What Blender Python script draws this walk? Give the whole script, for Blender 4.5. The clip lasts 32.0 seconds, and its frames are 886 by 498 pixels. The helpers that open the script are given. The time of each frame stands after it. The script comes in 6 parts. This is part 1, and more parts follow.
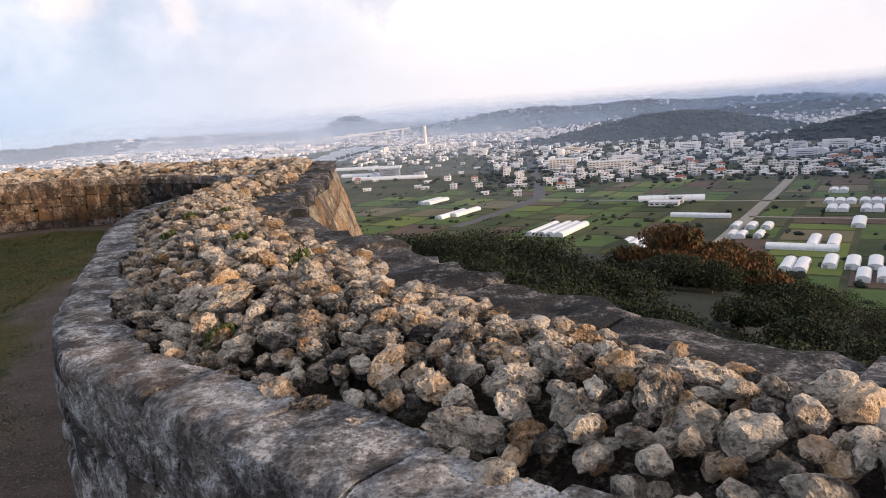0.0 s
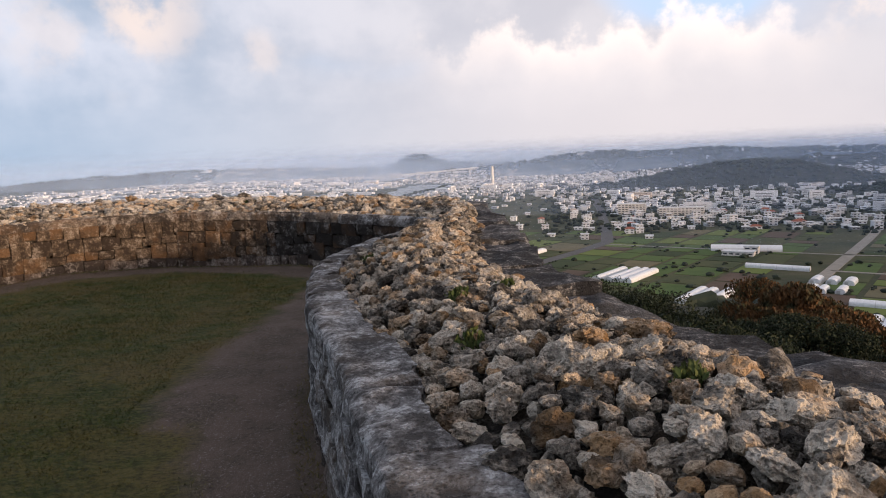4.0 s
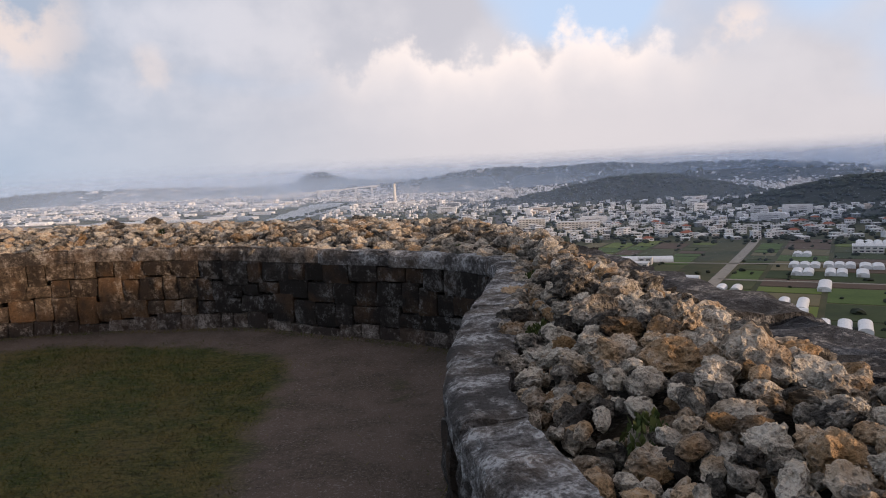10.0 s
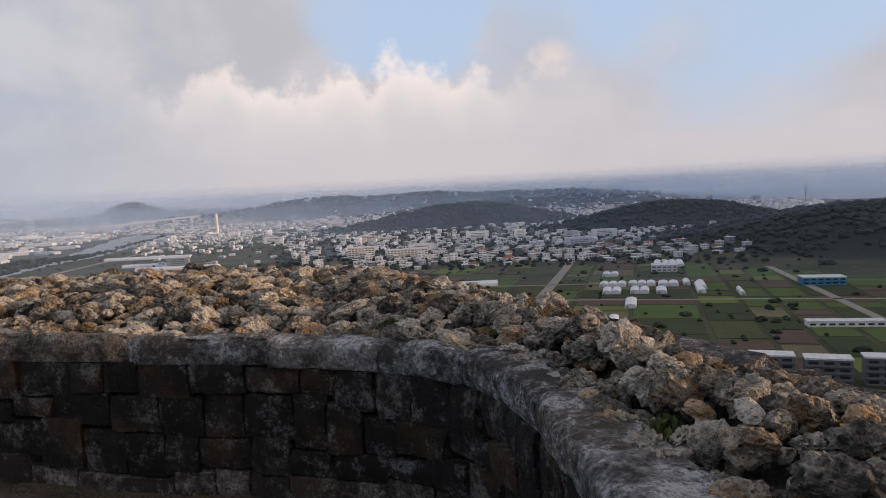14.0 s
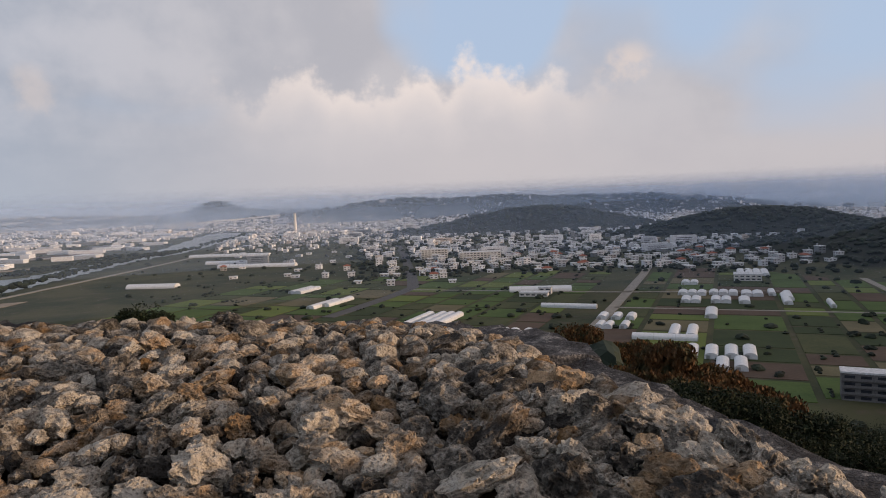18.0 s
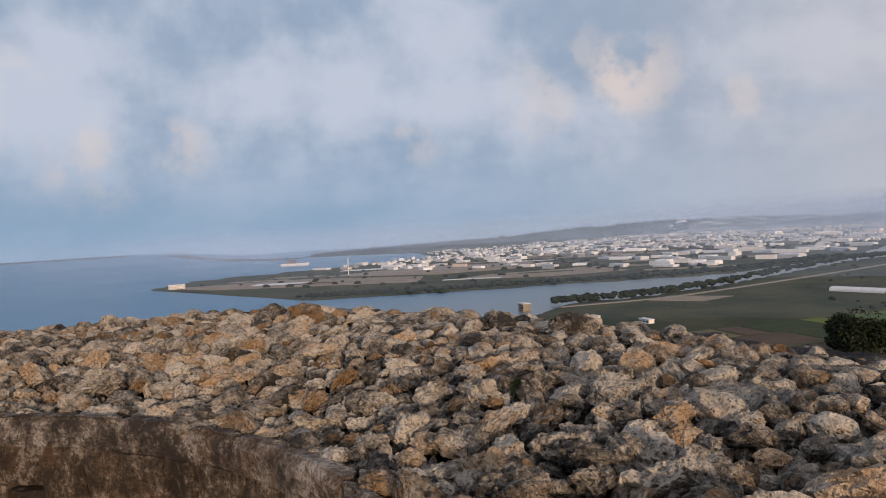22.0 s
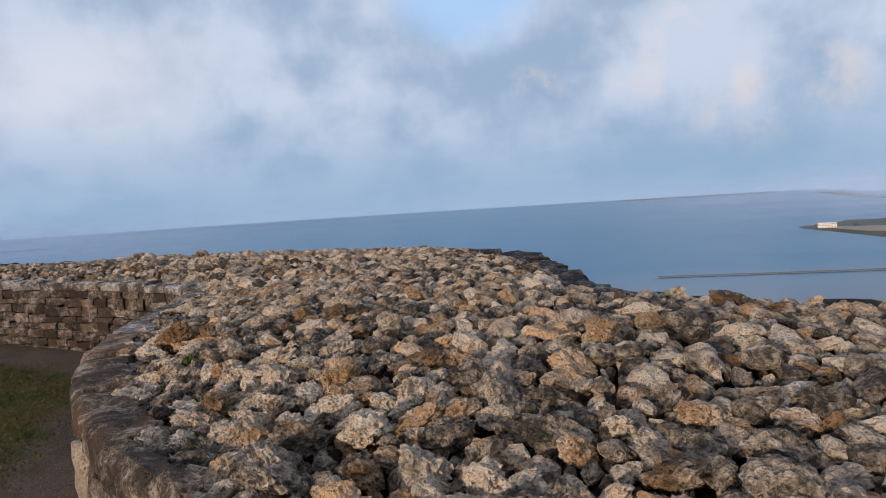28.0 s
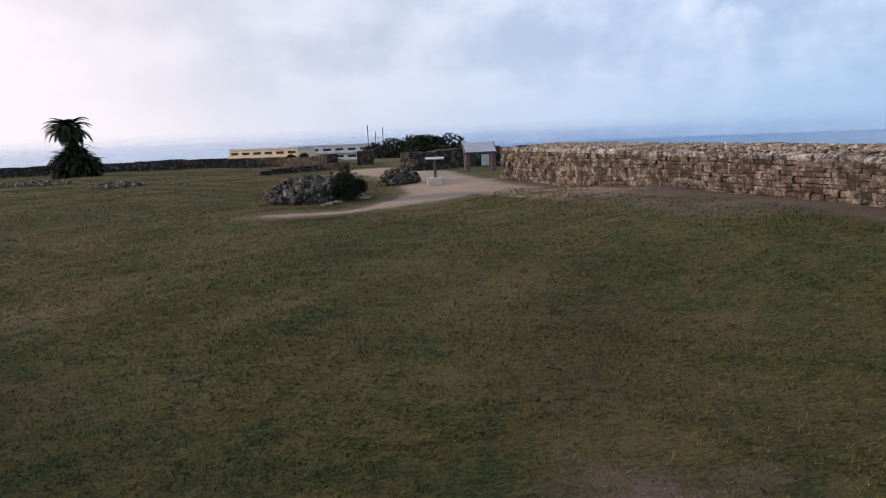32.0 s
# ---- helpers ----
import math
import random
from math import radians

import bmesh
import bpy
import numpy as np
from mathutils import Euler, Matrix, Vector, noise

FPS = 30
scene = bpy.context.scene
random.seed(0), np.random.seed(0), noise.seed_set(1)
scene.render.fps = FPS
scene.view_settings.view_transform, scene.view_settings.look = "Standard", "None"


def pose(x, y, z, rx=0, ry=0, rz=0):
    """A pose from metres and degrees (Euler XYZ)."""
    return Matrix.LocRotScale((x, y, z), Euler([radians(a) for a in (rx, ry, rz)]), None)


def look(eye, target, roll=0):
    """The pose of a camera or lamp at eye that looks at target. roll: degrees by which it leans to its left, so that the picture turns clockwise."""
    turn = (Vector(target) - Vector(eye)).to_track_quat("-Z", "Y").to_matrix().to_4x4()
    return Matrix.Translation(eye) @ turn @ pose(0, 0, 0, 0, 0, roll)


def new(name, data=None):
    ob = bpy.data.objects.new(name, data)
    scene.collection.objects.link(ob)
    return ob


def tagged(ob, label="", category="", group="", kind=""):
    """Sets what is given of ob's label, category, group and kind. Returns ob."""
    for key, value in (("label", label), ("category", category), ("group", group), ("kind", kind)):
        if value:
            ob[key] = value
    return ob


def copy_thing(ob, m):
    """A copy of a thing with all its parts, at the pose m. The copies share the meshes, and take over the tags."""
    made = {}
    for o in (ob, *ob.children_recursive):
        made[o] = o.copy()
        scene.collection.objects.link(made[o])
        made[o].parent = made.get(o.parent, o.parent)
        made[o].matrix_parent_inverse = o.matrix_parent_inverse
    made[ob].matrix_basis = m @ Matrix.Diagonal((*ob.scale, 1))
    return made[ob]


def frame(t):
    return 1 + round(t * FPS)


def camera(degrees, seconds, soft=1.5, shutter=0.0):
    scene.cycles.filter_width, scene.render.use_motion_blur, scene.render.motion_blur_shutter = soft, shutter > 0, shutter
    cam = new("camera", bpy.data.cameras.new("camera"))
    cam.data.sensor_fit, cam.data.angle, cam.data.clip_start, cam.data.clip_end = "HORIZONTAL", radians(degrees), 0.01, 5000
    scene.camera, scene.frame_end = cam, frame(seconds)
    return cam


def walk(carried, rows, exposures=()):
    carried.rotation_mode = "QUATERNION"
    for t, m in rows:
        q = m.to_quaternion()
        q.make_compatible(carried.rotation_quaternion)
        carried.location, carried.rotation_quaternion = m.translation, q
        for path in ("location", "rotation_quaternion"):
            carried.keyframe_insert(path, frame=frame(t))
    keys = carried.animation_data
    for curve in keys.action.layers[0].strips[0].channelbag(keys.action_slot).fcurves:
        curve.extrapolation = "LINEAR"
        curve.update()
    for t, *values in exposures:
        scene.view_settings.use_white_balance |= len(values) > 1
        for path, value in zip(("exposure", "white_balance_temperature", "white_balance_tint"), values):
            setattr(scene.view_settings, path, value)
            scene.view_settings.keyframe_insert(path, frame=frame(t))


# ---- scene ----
import collections
import functools

# camera and walk: eye, target, lean
cam = camera(64.5, 32.0, soft=1.0)
PATH = [
    (0, (0.0, 0.0, 1.588), (0.029, 1.963, 1.207), -3.9),
    (0.5, (-0.167, 0.343, 1.575), (-0.319, 2.3, 1.189), -3.5),
    (1, (-0.392, 0.487, 1.583), (-0.61, 2.439, 1.205), -2.7),
    (1.5, (-0.621, 0.755, 1.58), (-0.911, 2.702, 1.229), -3.1),
    (2, (-0.796, 0.994, 1.609), (-1.15, 2.936, 1.289), -3.1),
    (2.5, (-1.023, 1.197, 1.605), (-1.34, 3.153, 1.334), -2.9),
    (3, (-1.254, 1.503, 1.598), (-1.518, 3.469, 1.339), -2.6),
    (3.5, (-1.475, 1.857, 1.595), (-1.684, 3.828, 1.329), -2.2),
    (5.5, (-2.123, 2.819, 1.541), (-2.128, 4.804, 1.298), -2.9),
    (6, (-2.206, 3.164, 1.529), (-2.299, 5.147, 1.284), -3.0),
    (6.5, (-2.338, 3.432, 1.517), (-2.462, 5.414, 1.281), -2.8),
    (7, (-2.49, 3.671, 1.525), (-2.579, 5.655, 1.29), -2.7),
    (7.5, (-2.607, 4.026, 1.507), (-2.691, 6.01, 1.266), -2.6),
    (8, (-2.726, 4.254, 1.508), (-2.732, 6.241, 1.278), -2.4),
    (8.5, (-2.845, 4.568, 1.508), (-2.78, 6.554, 1.288), -2.4),
    (9, (-2.938, 4.958, 1.505), (-2.891, 6.945, 1.281), -2.3),
    (9.5, (-3.071, 5.241, 1.498), (-2.991, 7.226, 1.274), -2.4),
    (10, (-3.163, 5.55, 1.495), (-3.03, 7.533, 1.27), -2.6),
    (10.5, (-3.252, 5.909, 1.504), (-3.076, 7.889, 1.283), -2.2),
    (11, (-3.319, 6.185, 1.494), (-3.011, 8.15, 1.28), -2.3),
    (11.5, (-3.378, 6.502, 1.492), (-2.977, 8.452, 1.294), -2.6),
    (12, (-3.357, 6.922, 1.483), (-2.95, 8.871, 1.3), -2.9),
    (12.5, (-3.456, 7.144, 1.484), (-2.972, 9.077, 1.312), -3.0),
    (13, (-3.432, 7.545, 1.462), (-2.89, 9.462, 1.292), -3.3),
    (13.5, (-3.406, 7.908, 1.462), (-2.837, 9.817, 1.287), -3.2),
    (14, (-3.426, 8.225, 1.475), (-2.815, 10.122, 1.308), -2.8),
    (14.5, (-3.383, 8.556, 1.521), (-2.802, 10.466, 1.404), -2.4),
    (16.5, (-3.272, 9.547, 1.606), (-2.639, 11.437, 1.44), -2.7),
    (17, (-3.279, 9.809, 1.599), (-2.671, 11.706, 1.426), -2.4),
    (17.5, (-3.231, 10.024, 1.589), (-2.725, 11.952, 1.42), -2.4),
    (18, (-3.209, 10.227, 1.591), (-2.797, 12.178, 1.44), -2.1),
    (18.5, (-3.276, 10.491, 1.586), (-3.0, 12.467, 1.445), -2.2),
    (19, (-3.324, 10.722, 1.565), (-3.324, 12.717, 1.421), -2.8),
    (19.5, (-3.438, 10.913, 1.581), (-3.657, 12.894, 1.408), -2.3),
    (20, (-3.561, 11.046, 1.587), (-3.936, 13.005, 1.445), -2.5),
    (20.5, (-3.705, 11.223, 1.586), (-4.326, 13.12, 1.46), -2.6),
    (21, (-3.869, 11.404, 1.575), (-4.777, 13.181, 1.445), -3.0),
    (21.5, (-4.046, 11.566, 1.55), (-5.169, 13.219, 1.462), -3.6),
    (22, (-4.283, 11.645, 1.543), (-5.601, 13.148, 1.485), -3.4),
    (22.5, (-4.538, 11.753, 1.543), (-6.051, 13.059, 1.489), -3.4),
    (23, (-4.807, 11.814, 1.52), (-6.405, 13.014, 1.453), -3.4),
    (23.5, (-5.065, 11.899, 1.517), (-6.701, 13.047, 1.43), -3.2),
    (24, (-5.301, 12.012, 1.526), (-6.937, 13.157, 1.411), -3.0),
    (24.5, (-5.54, 12.065, 1.517), (-7.108, 13.301, 1.399), -2.7),
    (26.5, (-6.517, 12.199, 1.514), (-8.32, 13.045, 1.325), -3.1),
    (27, (-6.763, 12.19, 1.523), (-8.688, 12.709, 1.362), -3.5),
    (27.5, (-6.97, 12.094, 1.526), (-8.951, 12.334, 1.394), -3.3),
    (28, (-7.145, 11.935, 1.53), (-9.141, 11.903, 1.402), -3.6),
    (28.5, (-7.339, 11.804, 1.512), (-9.285, 11.366, 1.36), -4.5),
    (29, (-7.524, 11.674, 1.511), (-9.342, 10.86, 1.327), -5.2),
    (29.5, (-7.648, 11.494, 1.494), (-9.333, 10.435, 1.303), -5.2),
    (30, (-7.692, 11.385, 1.507), (-9.181, 10.068, 1.295), -4.4),
    (30.5, (-7.696, 11.312, 1.509), (-8.907, 9.739, 1.271), -4.1),
    (31, (-7.671, 11.29, 1.496), (-8.627, 9.553, 1.238), -4.0),
    (31.5, (-7.623, 11.319, 1.487), (-8.367, 9.483, 1.208), -3.4),
    (32, (-7.587, 11.238, 1.462), (-8.133, 9.339, 1.152), -2.4),
]
walk(cam, [(t, look(eye, target, roll)) for t, eye, target, roll in PATH],
     [(0, 0.40, 6400, 11), (3, 0.14, 6400, 11), (6, 0.04, 6400, 11), (9, -0.04, 6400, 11), (13, -0.25, 6400, 10), (16.5, -0.43, 6400, 10), (19, -0.45, 6400, 10),
      (22, -0.40, 6150, 9), (24, -0.42, 6050, 8), (27, -0.2, 5980, 8), (28, -0.2, 5950, 8), (29.5, -0.2, 5900, 8), (30.5, -0.03, 5950, 8), (32, 0.2, 5950, 9)])
# ---- daylight: low sun behind thin cloud, and a broken sky ----
SUN_DIR = Vector((0.86, -0.50, 0.135)).normalized()      # towards the sun
world = bpy.data.worlds.new("sky")
scene.world = world
world.use_nodes = True
wt = world.node_tree
wt.nodes.clear()


def wnode(kind, **inputs):
    n = wt.nodes.new(kind)
    for k, v in inputs.items():
        n.inputs[k].default_value = v
    return n


def wmath(op, a, b=None, c=None):
    n = wt.nodes.new("ShaderNodeMath")
    n.operation = op
    for i, v in enumerate((a, b, c)):
        if v is None:
            continue
        if isinstance(v, (int, float)):
            n.inputs[i].default_value = v
        else:
            wt.links.new(v, n.inputs[i])
    return n.outputs[0]


def wmix(fac, a, b):
    n = wt.nodes.new("ShaderNodeMix")
    n.data_type = "RGBA"
    for s, v in ((0, fac), (6, a), (7, b)):
        if isinstance(v, (tuple, float, int)):
            n.inputs[s].default_value = v
        else:
            wt.links.new(v, n.inputs[s])
    return n.outputs[2]


def wramp(v, lo, hi):
    n = wt.nodes.new("ShaderNodeMapRange")
    n.interpolation_type = "SMOOTHSTEP"
    wt.links.new(v, n.inputs[0])
    n.inputs[1].default_value, n.inputs[2].default_value = lo, hi
    return n.outputs[0]


sky = wt.nodes.new("ShaderNodeTexSky")
sky.sky_type = "NISHITA"
sky.sun_disc = False
sky.sun_elevation = math.asin(SUN_DIR.z)
sky.sun_rotation = math.atan2(SUN_DIR.x, SUN_DIR.y)
sky.air_density, sky.dust_density, sky.ozone_density = 1.2, 2.0, 1.5
skyg = wt.nodes.new("ShaderNodeVectorMath")
skyg.operation = "SCALE"
wt.links.new(sky.outputs[0], skyg.inputs[0])
skyg.inputs[3].default_value = 0.13
coord = wt.nodes.new("ShaderNodeTexCoord")
sep = wt.nodes.new("ShaderNodeSeparateXYZ")
wt.links.new(coord.outputs["Generated"], sep.inputs[0])
dx, dy, dz = sep.outputs
zz = wmath("ADD", wmath("MAXIMUM", dz, 0.0), 0.30)
plane = wt.nodes.new("ShaderNodeCombineXYZ")
wt.links.new(wmath("DIVIDE", dx, zz), plane.inputs[0])
wt.links.new(wmath("DIVIDE", dy, zz), plane.inputs[1])


def wnoise(vec, scale, detail, rough, off):
    m = wt.nodes.new("ShaderNodeMapping")
    m.inputs["Location"].default_value = off
    wt.links.new(vec, m.inputs[0])
    n = wnode("ShaderNodeTexNoise", Scale=scale, Detail=detail, Roughness=rough)
    wt.links.new(m.outputs[0], n.inputs["Vector"])
    return n.outputs[0]


def toward(az, el, inner, outer):
    """1 within the inner angle round a direction, 0 past the outer one (degrees)."""
    a, e = radians(az), radians(el)
    d = wt.nodes.new("ShaderNodeVectorMath")
    d.operation = "DOT_PRODUCT"
    wt.links.new(coord.outputs["Generated"], d.inputs[0])
    d.inputs[1].default_value = (-math.sin(a) * math.cos(e), math.cos(a) * math.cos(e), math.sin(e))
    return wramp(d.outputs[1], math.cos(radians(outer)), math.cos(radians(inner)))


big = wnoise(plane.outputs[0], 0.9, 3.0, 0.45, (3.1, 1.7, 0))
mid = wnoise(plane.outputs[0], 1.5, 4.0, 0.48, (0.4, 5.2, 0))
fine = wnoise(coord.outputs["Generated"], 9.0, 5.0, 0.55, (1.3, 0.2, 2.0))
# how much cloud covers the blue
cover = wmath("ADD", wmath("MULTIPLY", big, 0.9), wmath("MULTIPLY", mid, 0.35))
gap1 = wmath("ADD", toward(-24, 15, 4, 13), toward(-14, 15.5, 4, 9))
gap2 = toward(-42, 12, 3, 14)
gap3 = toward(146, 17, 3, 13)
gap4 = toward(88, 19, 2, 9)
gaps = wmath("ADD", wmath("ADD", gap1, gap2), wmath("ADD", gap3, wmath("MULTIPLY", gap4, 0.7)))
cover = wramp(wmath("SUBTRACT", cover, wmath("MULTIPLY", gaps, 0.40)), 0.17, 0.45)
# heaps of cloud that catch the sun
heap_n = wnoise(coord.outputs["Generated"], 13.0, 5.0, 0.55, (1.3, 0.2, 2.0))
spots = wmath("ADD", toward(-26.8, 8.8, 0.5, 3.0), wmath("MULTIPLY", toward(72, 9, 1, 7), 0.4))
spots = wmath("ADD", spots, wmath("ADD", wmath("MULTIPLY", toward(134, 15, 1, 4), 0.5), wmath("MULTIPLY", toward(30, 10, 1, 7), 0.4)))
for az, el, inner, outer, share in ((61.5, 6.9, 0.5, 3.2, 0.6), (67, 5.2, 0.5, 4.0, 0.6), (83, 8, 0.5, 3.5, 0.5), (25, 11, 0.5, 4.2, 0.6), (43, 7, 0.5, 2.6, 0.5), (128.6, 16, 0.3, 2.4, 0.7),
                                     (146.5, 12.3, 0.3, 2.4, 0.7), (18, 8, 0.5, 2.6, 0.5)):
    spots = wmath("ADD", spots, wmath("MULTIPLY", toward(az, el, inner, outer), share))
heap = wramp(wmath("ADD", heap_n, wmath("MULTIPLY", wmath("MINIMUM", spots, 1.0), 0.13)), 0.50, 0.68)
lit = wmath("MULTIPLY", heap, wmath("MINIMUM", spots, 1.0))
shade = wramp(wmath("ADD", wmath("MULTIPLY", mid, 0.6), wmath("MULTIPLY", fine, 0.5)), 0.42, 0.66)
seaside = wramp(dx, 0.15, -0.7)
cloud = wmix(shade, wmix(seaside, (0.56, 0.555, 0.61, 1), (0.41, 0.51, 0.655, 1)), wmix(seaside, (0.72, 0.69, 0.72, 1), (0.72, 0.755, 0.86, 1)))

blue = wmix(0.8, skyg.outputs[0], (0.56, 0.79, 1.14, 1))
colour = wmix(cover, blue, cloud)
colour = wmix(wmath("MULTIPLY", lit, 0.9), colour, (1.0, 0.83, 0.74, 1))
colour = wmix(wmath("MULTIPLY", wmath("MULTIPLY", toward(121, 13, 3, 15), 0.45), wramp(big, 0.36, 0.56)), colour, (0.94, 0.88, 0.88, 1))
# a bank of cumulus over the land with a knobbed, sunlit upper edge
side = wmath("ARCTAN2", wmath("MULTIPLY", dx, -1.0), dy)
flat = wt.nodes.new("ShaderNodeCombineXYZ")
wt.links.new(dx, flat.inputs[0])
wt.links.new(dy, flat.inputs[1])
puffs = wnoise(flat.outputs[0], 11.0, 1.5, 0.5, (0.3, 2.2, 0.9))
knobs = wnoise(coord.outputs["Generated"], 30.0, 4.0, 0.55, (2.3, 0.2, 0.4))
crest = wmath("ADD", 0.160, wmath("ADD", wmath("MULTIPLY", wmath("SUBTRACT", puffs, 0.5), 0.20), wmath("MULTIPLY", wmath("SUBTRACT", knobs, 0.5), 0.10)))
under = wmath("SUBTRACT", crest, dz)
along = wmath("MULTIPLY", wramp(side, radians(-27), radians(-19)), wramp(side, radians(9), radians(-4)))
bank = wmath("MULTIPLY", wramp(under, -0.006, 0.028), along)
bright = wmath("SUBTRACT", 1.0, wramp(wmath("ADD", under, wmath("MULTIPLY", wmath("SUBTRACT", 0.55, knobs), 0.10)), 0.0, 0.085))
colour = wmix(wmath("MULTIPLY", bank, wmath("SUBTRACT", 0.95, wmath("MULTIPLY", wramp(under, 0.02, 0.12), 0.45))), colour, wmix(bright, (0.95, 0.86, 0.84, 1), (1.25, 1.06, 0.95, 1)))
# a dark ragged cloud against the pale sky over the sea wall
colour = wmix(wmath("MULTIPLY", wramp(wmath("ADD", heap_n, wmath("MULTIPLY", toward(140, 11.5, 1, 7), 0.22)), 0.54, 0.76), wmath("MULTIPLY", toward(140, 11.5, 0.5, 7.5), 0.85)), colour, (0.36, 0.46, 0.62, 1))
landward = toward(-32, 6, 12, 62)
colour = wmix(wmath("MULTIPLY", landward, 0.22), colour, (1.0, 0.94, 0.95, 1))
# pale, faintly pink air low over the land; blue-grey over the sea
low = wmath("SUBTRACT", 1.0, wramp(dz, 0.0, 0.17))
seaward = wramp(dx, 0.25, -0.85)
haze = wmix(seaward, (0.78, 0.72, 0.73, 1), (0.36, 0.50, 0.67, 1))
colour = wmix(wmath("MULTIPLY", low, 0.85), colour, haze)
# brighter towards the veiled sun
glow = toward(math.degrees(math.atan2(-SUN_DIR.x, SUN_DIR.y)), 9, 5, 68)
colour = wmix(wmath("MULTIPLY", glow, 0.75), colour, (1.25, 1.0, 0.92, 1))
bg = wnode("ShaderNodeBackground", Strength=1.0)
wt.links.new(colour, bg.inputs[0])
wout = wt.nodes.new("ShaderNodeOutputWorld")
wt.links.new(bg.outputs[0], wout.inputs[0])

sun = new("sun", bpy.data.lights.new("sun", "SUN"))
sun.data.energy, sun.data.angle, sun.data.color = 5.0, radians(4), (1.0, 0.69, 0.44)
sun.matrix_world = look(SUN_DIR * 50, (0, 0, 0))
# ---- materials ----
class Shader:
    """A node material under construction."""

    def __init__(self, name, rough=0.9, metal=0.0):
        self.m = bpy.data.materials.new(name)
        self.m.use_nodes = True
        self.t = self.m.node_tree
        self.b = self.t.nodes["Principled BSDF"]
        self.b.inputs["Roughness"].default_value = rough
        self.b.inputs["Metallic"].default_value = metal
        self.b.inputs["Specular IOR Level"].default_value = 0.25
        self.c = self.t.nodes.new("ShaderNodeTexCoord")

    def put(self, value, socket):
        if hasattr(value, "is_linked"):
            self.t.links.new(value, socket)
        else:
            socket.default_value = value

    def vec(self, space="Object", scale=(1, 1, 1)):
        m = self.t.nodes.new("ShaderNodeMapping")
        if space == "World":
            g = self.t.nodes.new("ShaderNodeNewGeometry")
            self.t.links.new(g.outputs["Position"], m.inputs[0])
        else:
            self.t.links.new(self.c.outputs[space], m.inputs[0])
        m.inputs["Scale"].default_value = scale
        return m.outputs[0]

    def noise(self, vec, scale, detail=5.0, rough=0.55, kind="ShaderNodeTexNoise"):
        n = self.t.nodes.new(kind)
        self.t.links.new(vec, n.inputs["Vector"])
        n.inputs["Scale"].default_value = scale
        if kind == "ShaderNodeTexNoise":
            n.inputs["Detail"].default_value, n.inputs["Roughness"].default_value = detail, rough
        return n.outputs[0]

    def ramp(self, v, lo, hi, a=0.0, b=1.0):
        n = self.t.nodes.new("ShaderNodeMapRange")
        self.t.links.new(v, n.inputs[0])
        for i, x in enumerate((lo, hi, a, b)):
            n.inputs[i + 1].default_value = x
        return n.outputs[0]

    def math(self, op, a, b=0.0):
        n = self.t.nodes.new("ShaderNodeMath")
        n.operation = op
        self.put(a, n.inputs[0])
        self.put(b, n.inputs[1])
        return n.outputs[0]

    def mix(self, fac, a, b):
        n = self.t.nodes.new("ShaderNodeMix")
        n.data_type = "RGBA"
        self.put(fac, n.inputs[0])
        for s, v in ((6, a), (7, b)):
            self.put((*v, 1) if isinstance(v, tuple) and len(v) == 3 else v, n.inputs[s])
        return n.outputs[2]

    def random(self):
        return self.t.nodes.new("ShaderNodeObjectInfo").outputs["Random"]

    def island(self):
        return self.t.nodes.new("ShaderNodeNewGeometry").outputs["Random Per Island"]

    def colour(self, v):
        self.put((*v, 1) if isinstance(v, tuple) and len(v) == 3 else v, self.b.inputs["Base Color"])
        return self

    def bump(self, height, strength=0.5, distance=0.02):
        n = self.t.nodes.new("ShaderNodeBump")
        n.inputs["Strength"].default_value, n.inputs["Distance"].default_value = strength, distance
        self.t.links.new(height, n.inputs["Height"])
        self.t.links.new(n.outputs[0], self.b.inputs["Normal"])
        return self


def plain(name, colour, rough=0.8, metal=0.0, vary=0.15, scale=8.0, space="Object"):
    """Paint, metal or plastic with slight blotches and grain."""
    s = Shader(name, rough, metal)
    v = s.vec(space)
    n = s.noise(v, scale, 6.0, 0.6)
    dark, light = tuple(c * (1 - vary) for c in colour), tuple(min(c * (1 + vary), 1) for c in colour)
    s.colour(s.mix(s.ramp(n, 0.3, 0.7), dark, light))
    s.bump(n, 0.15, 0.01)
    return s.m


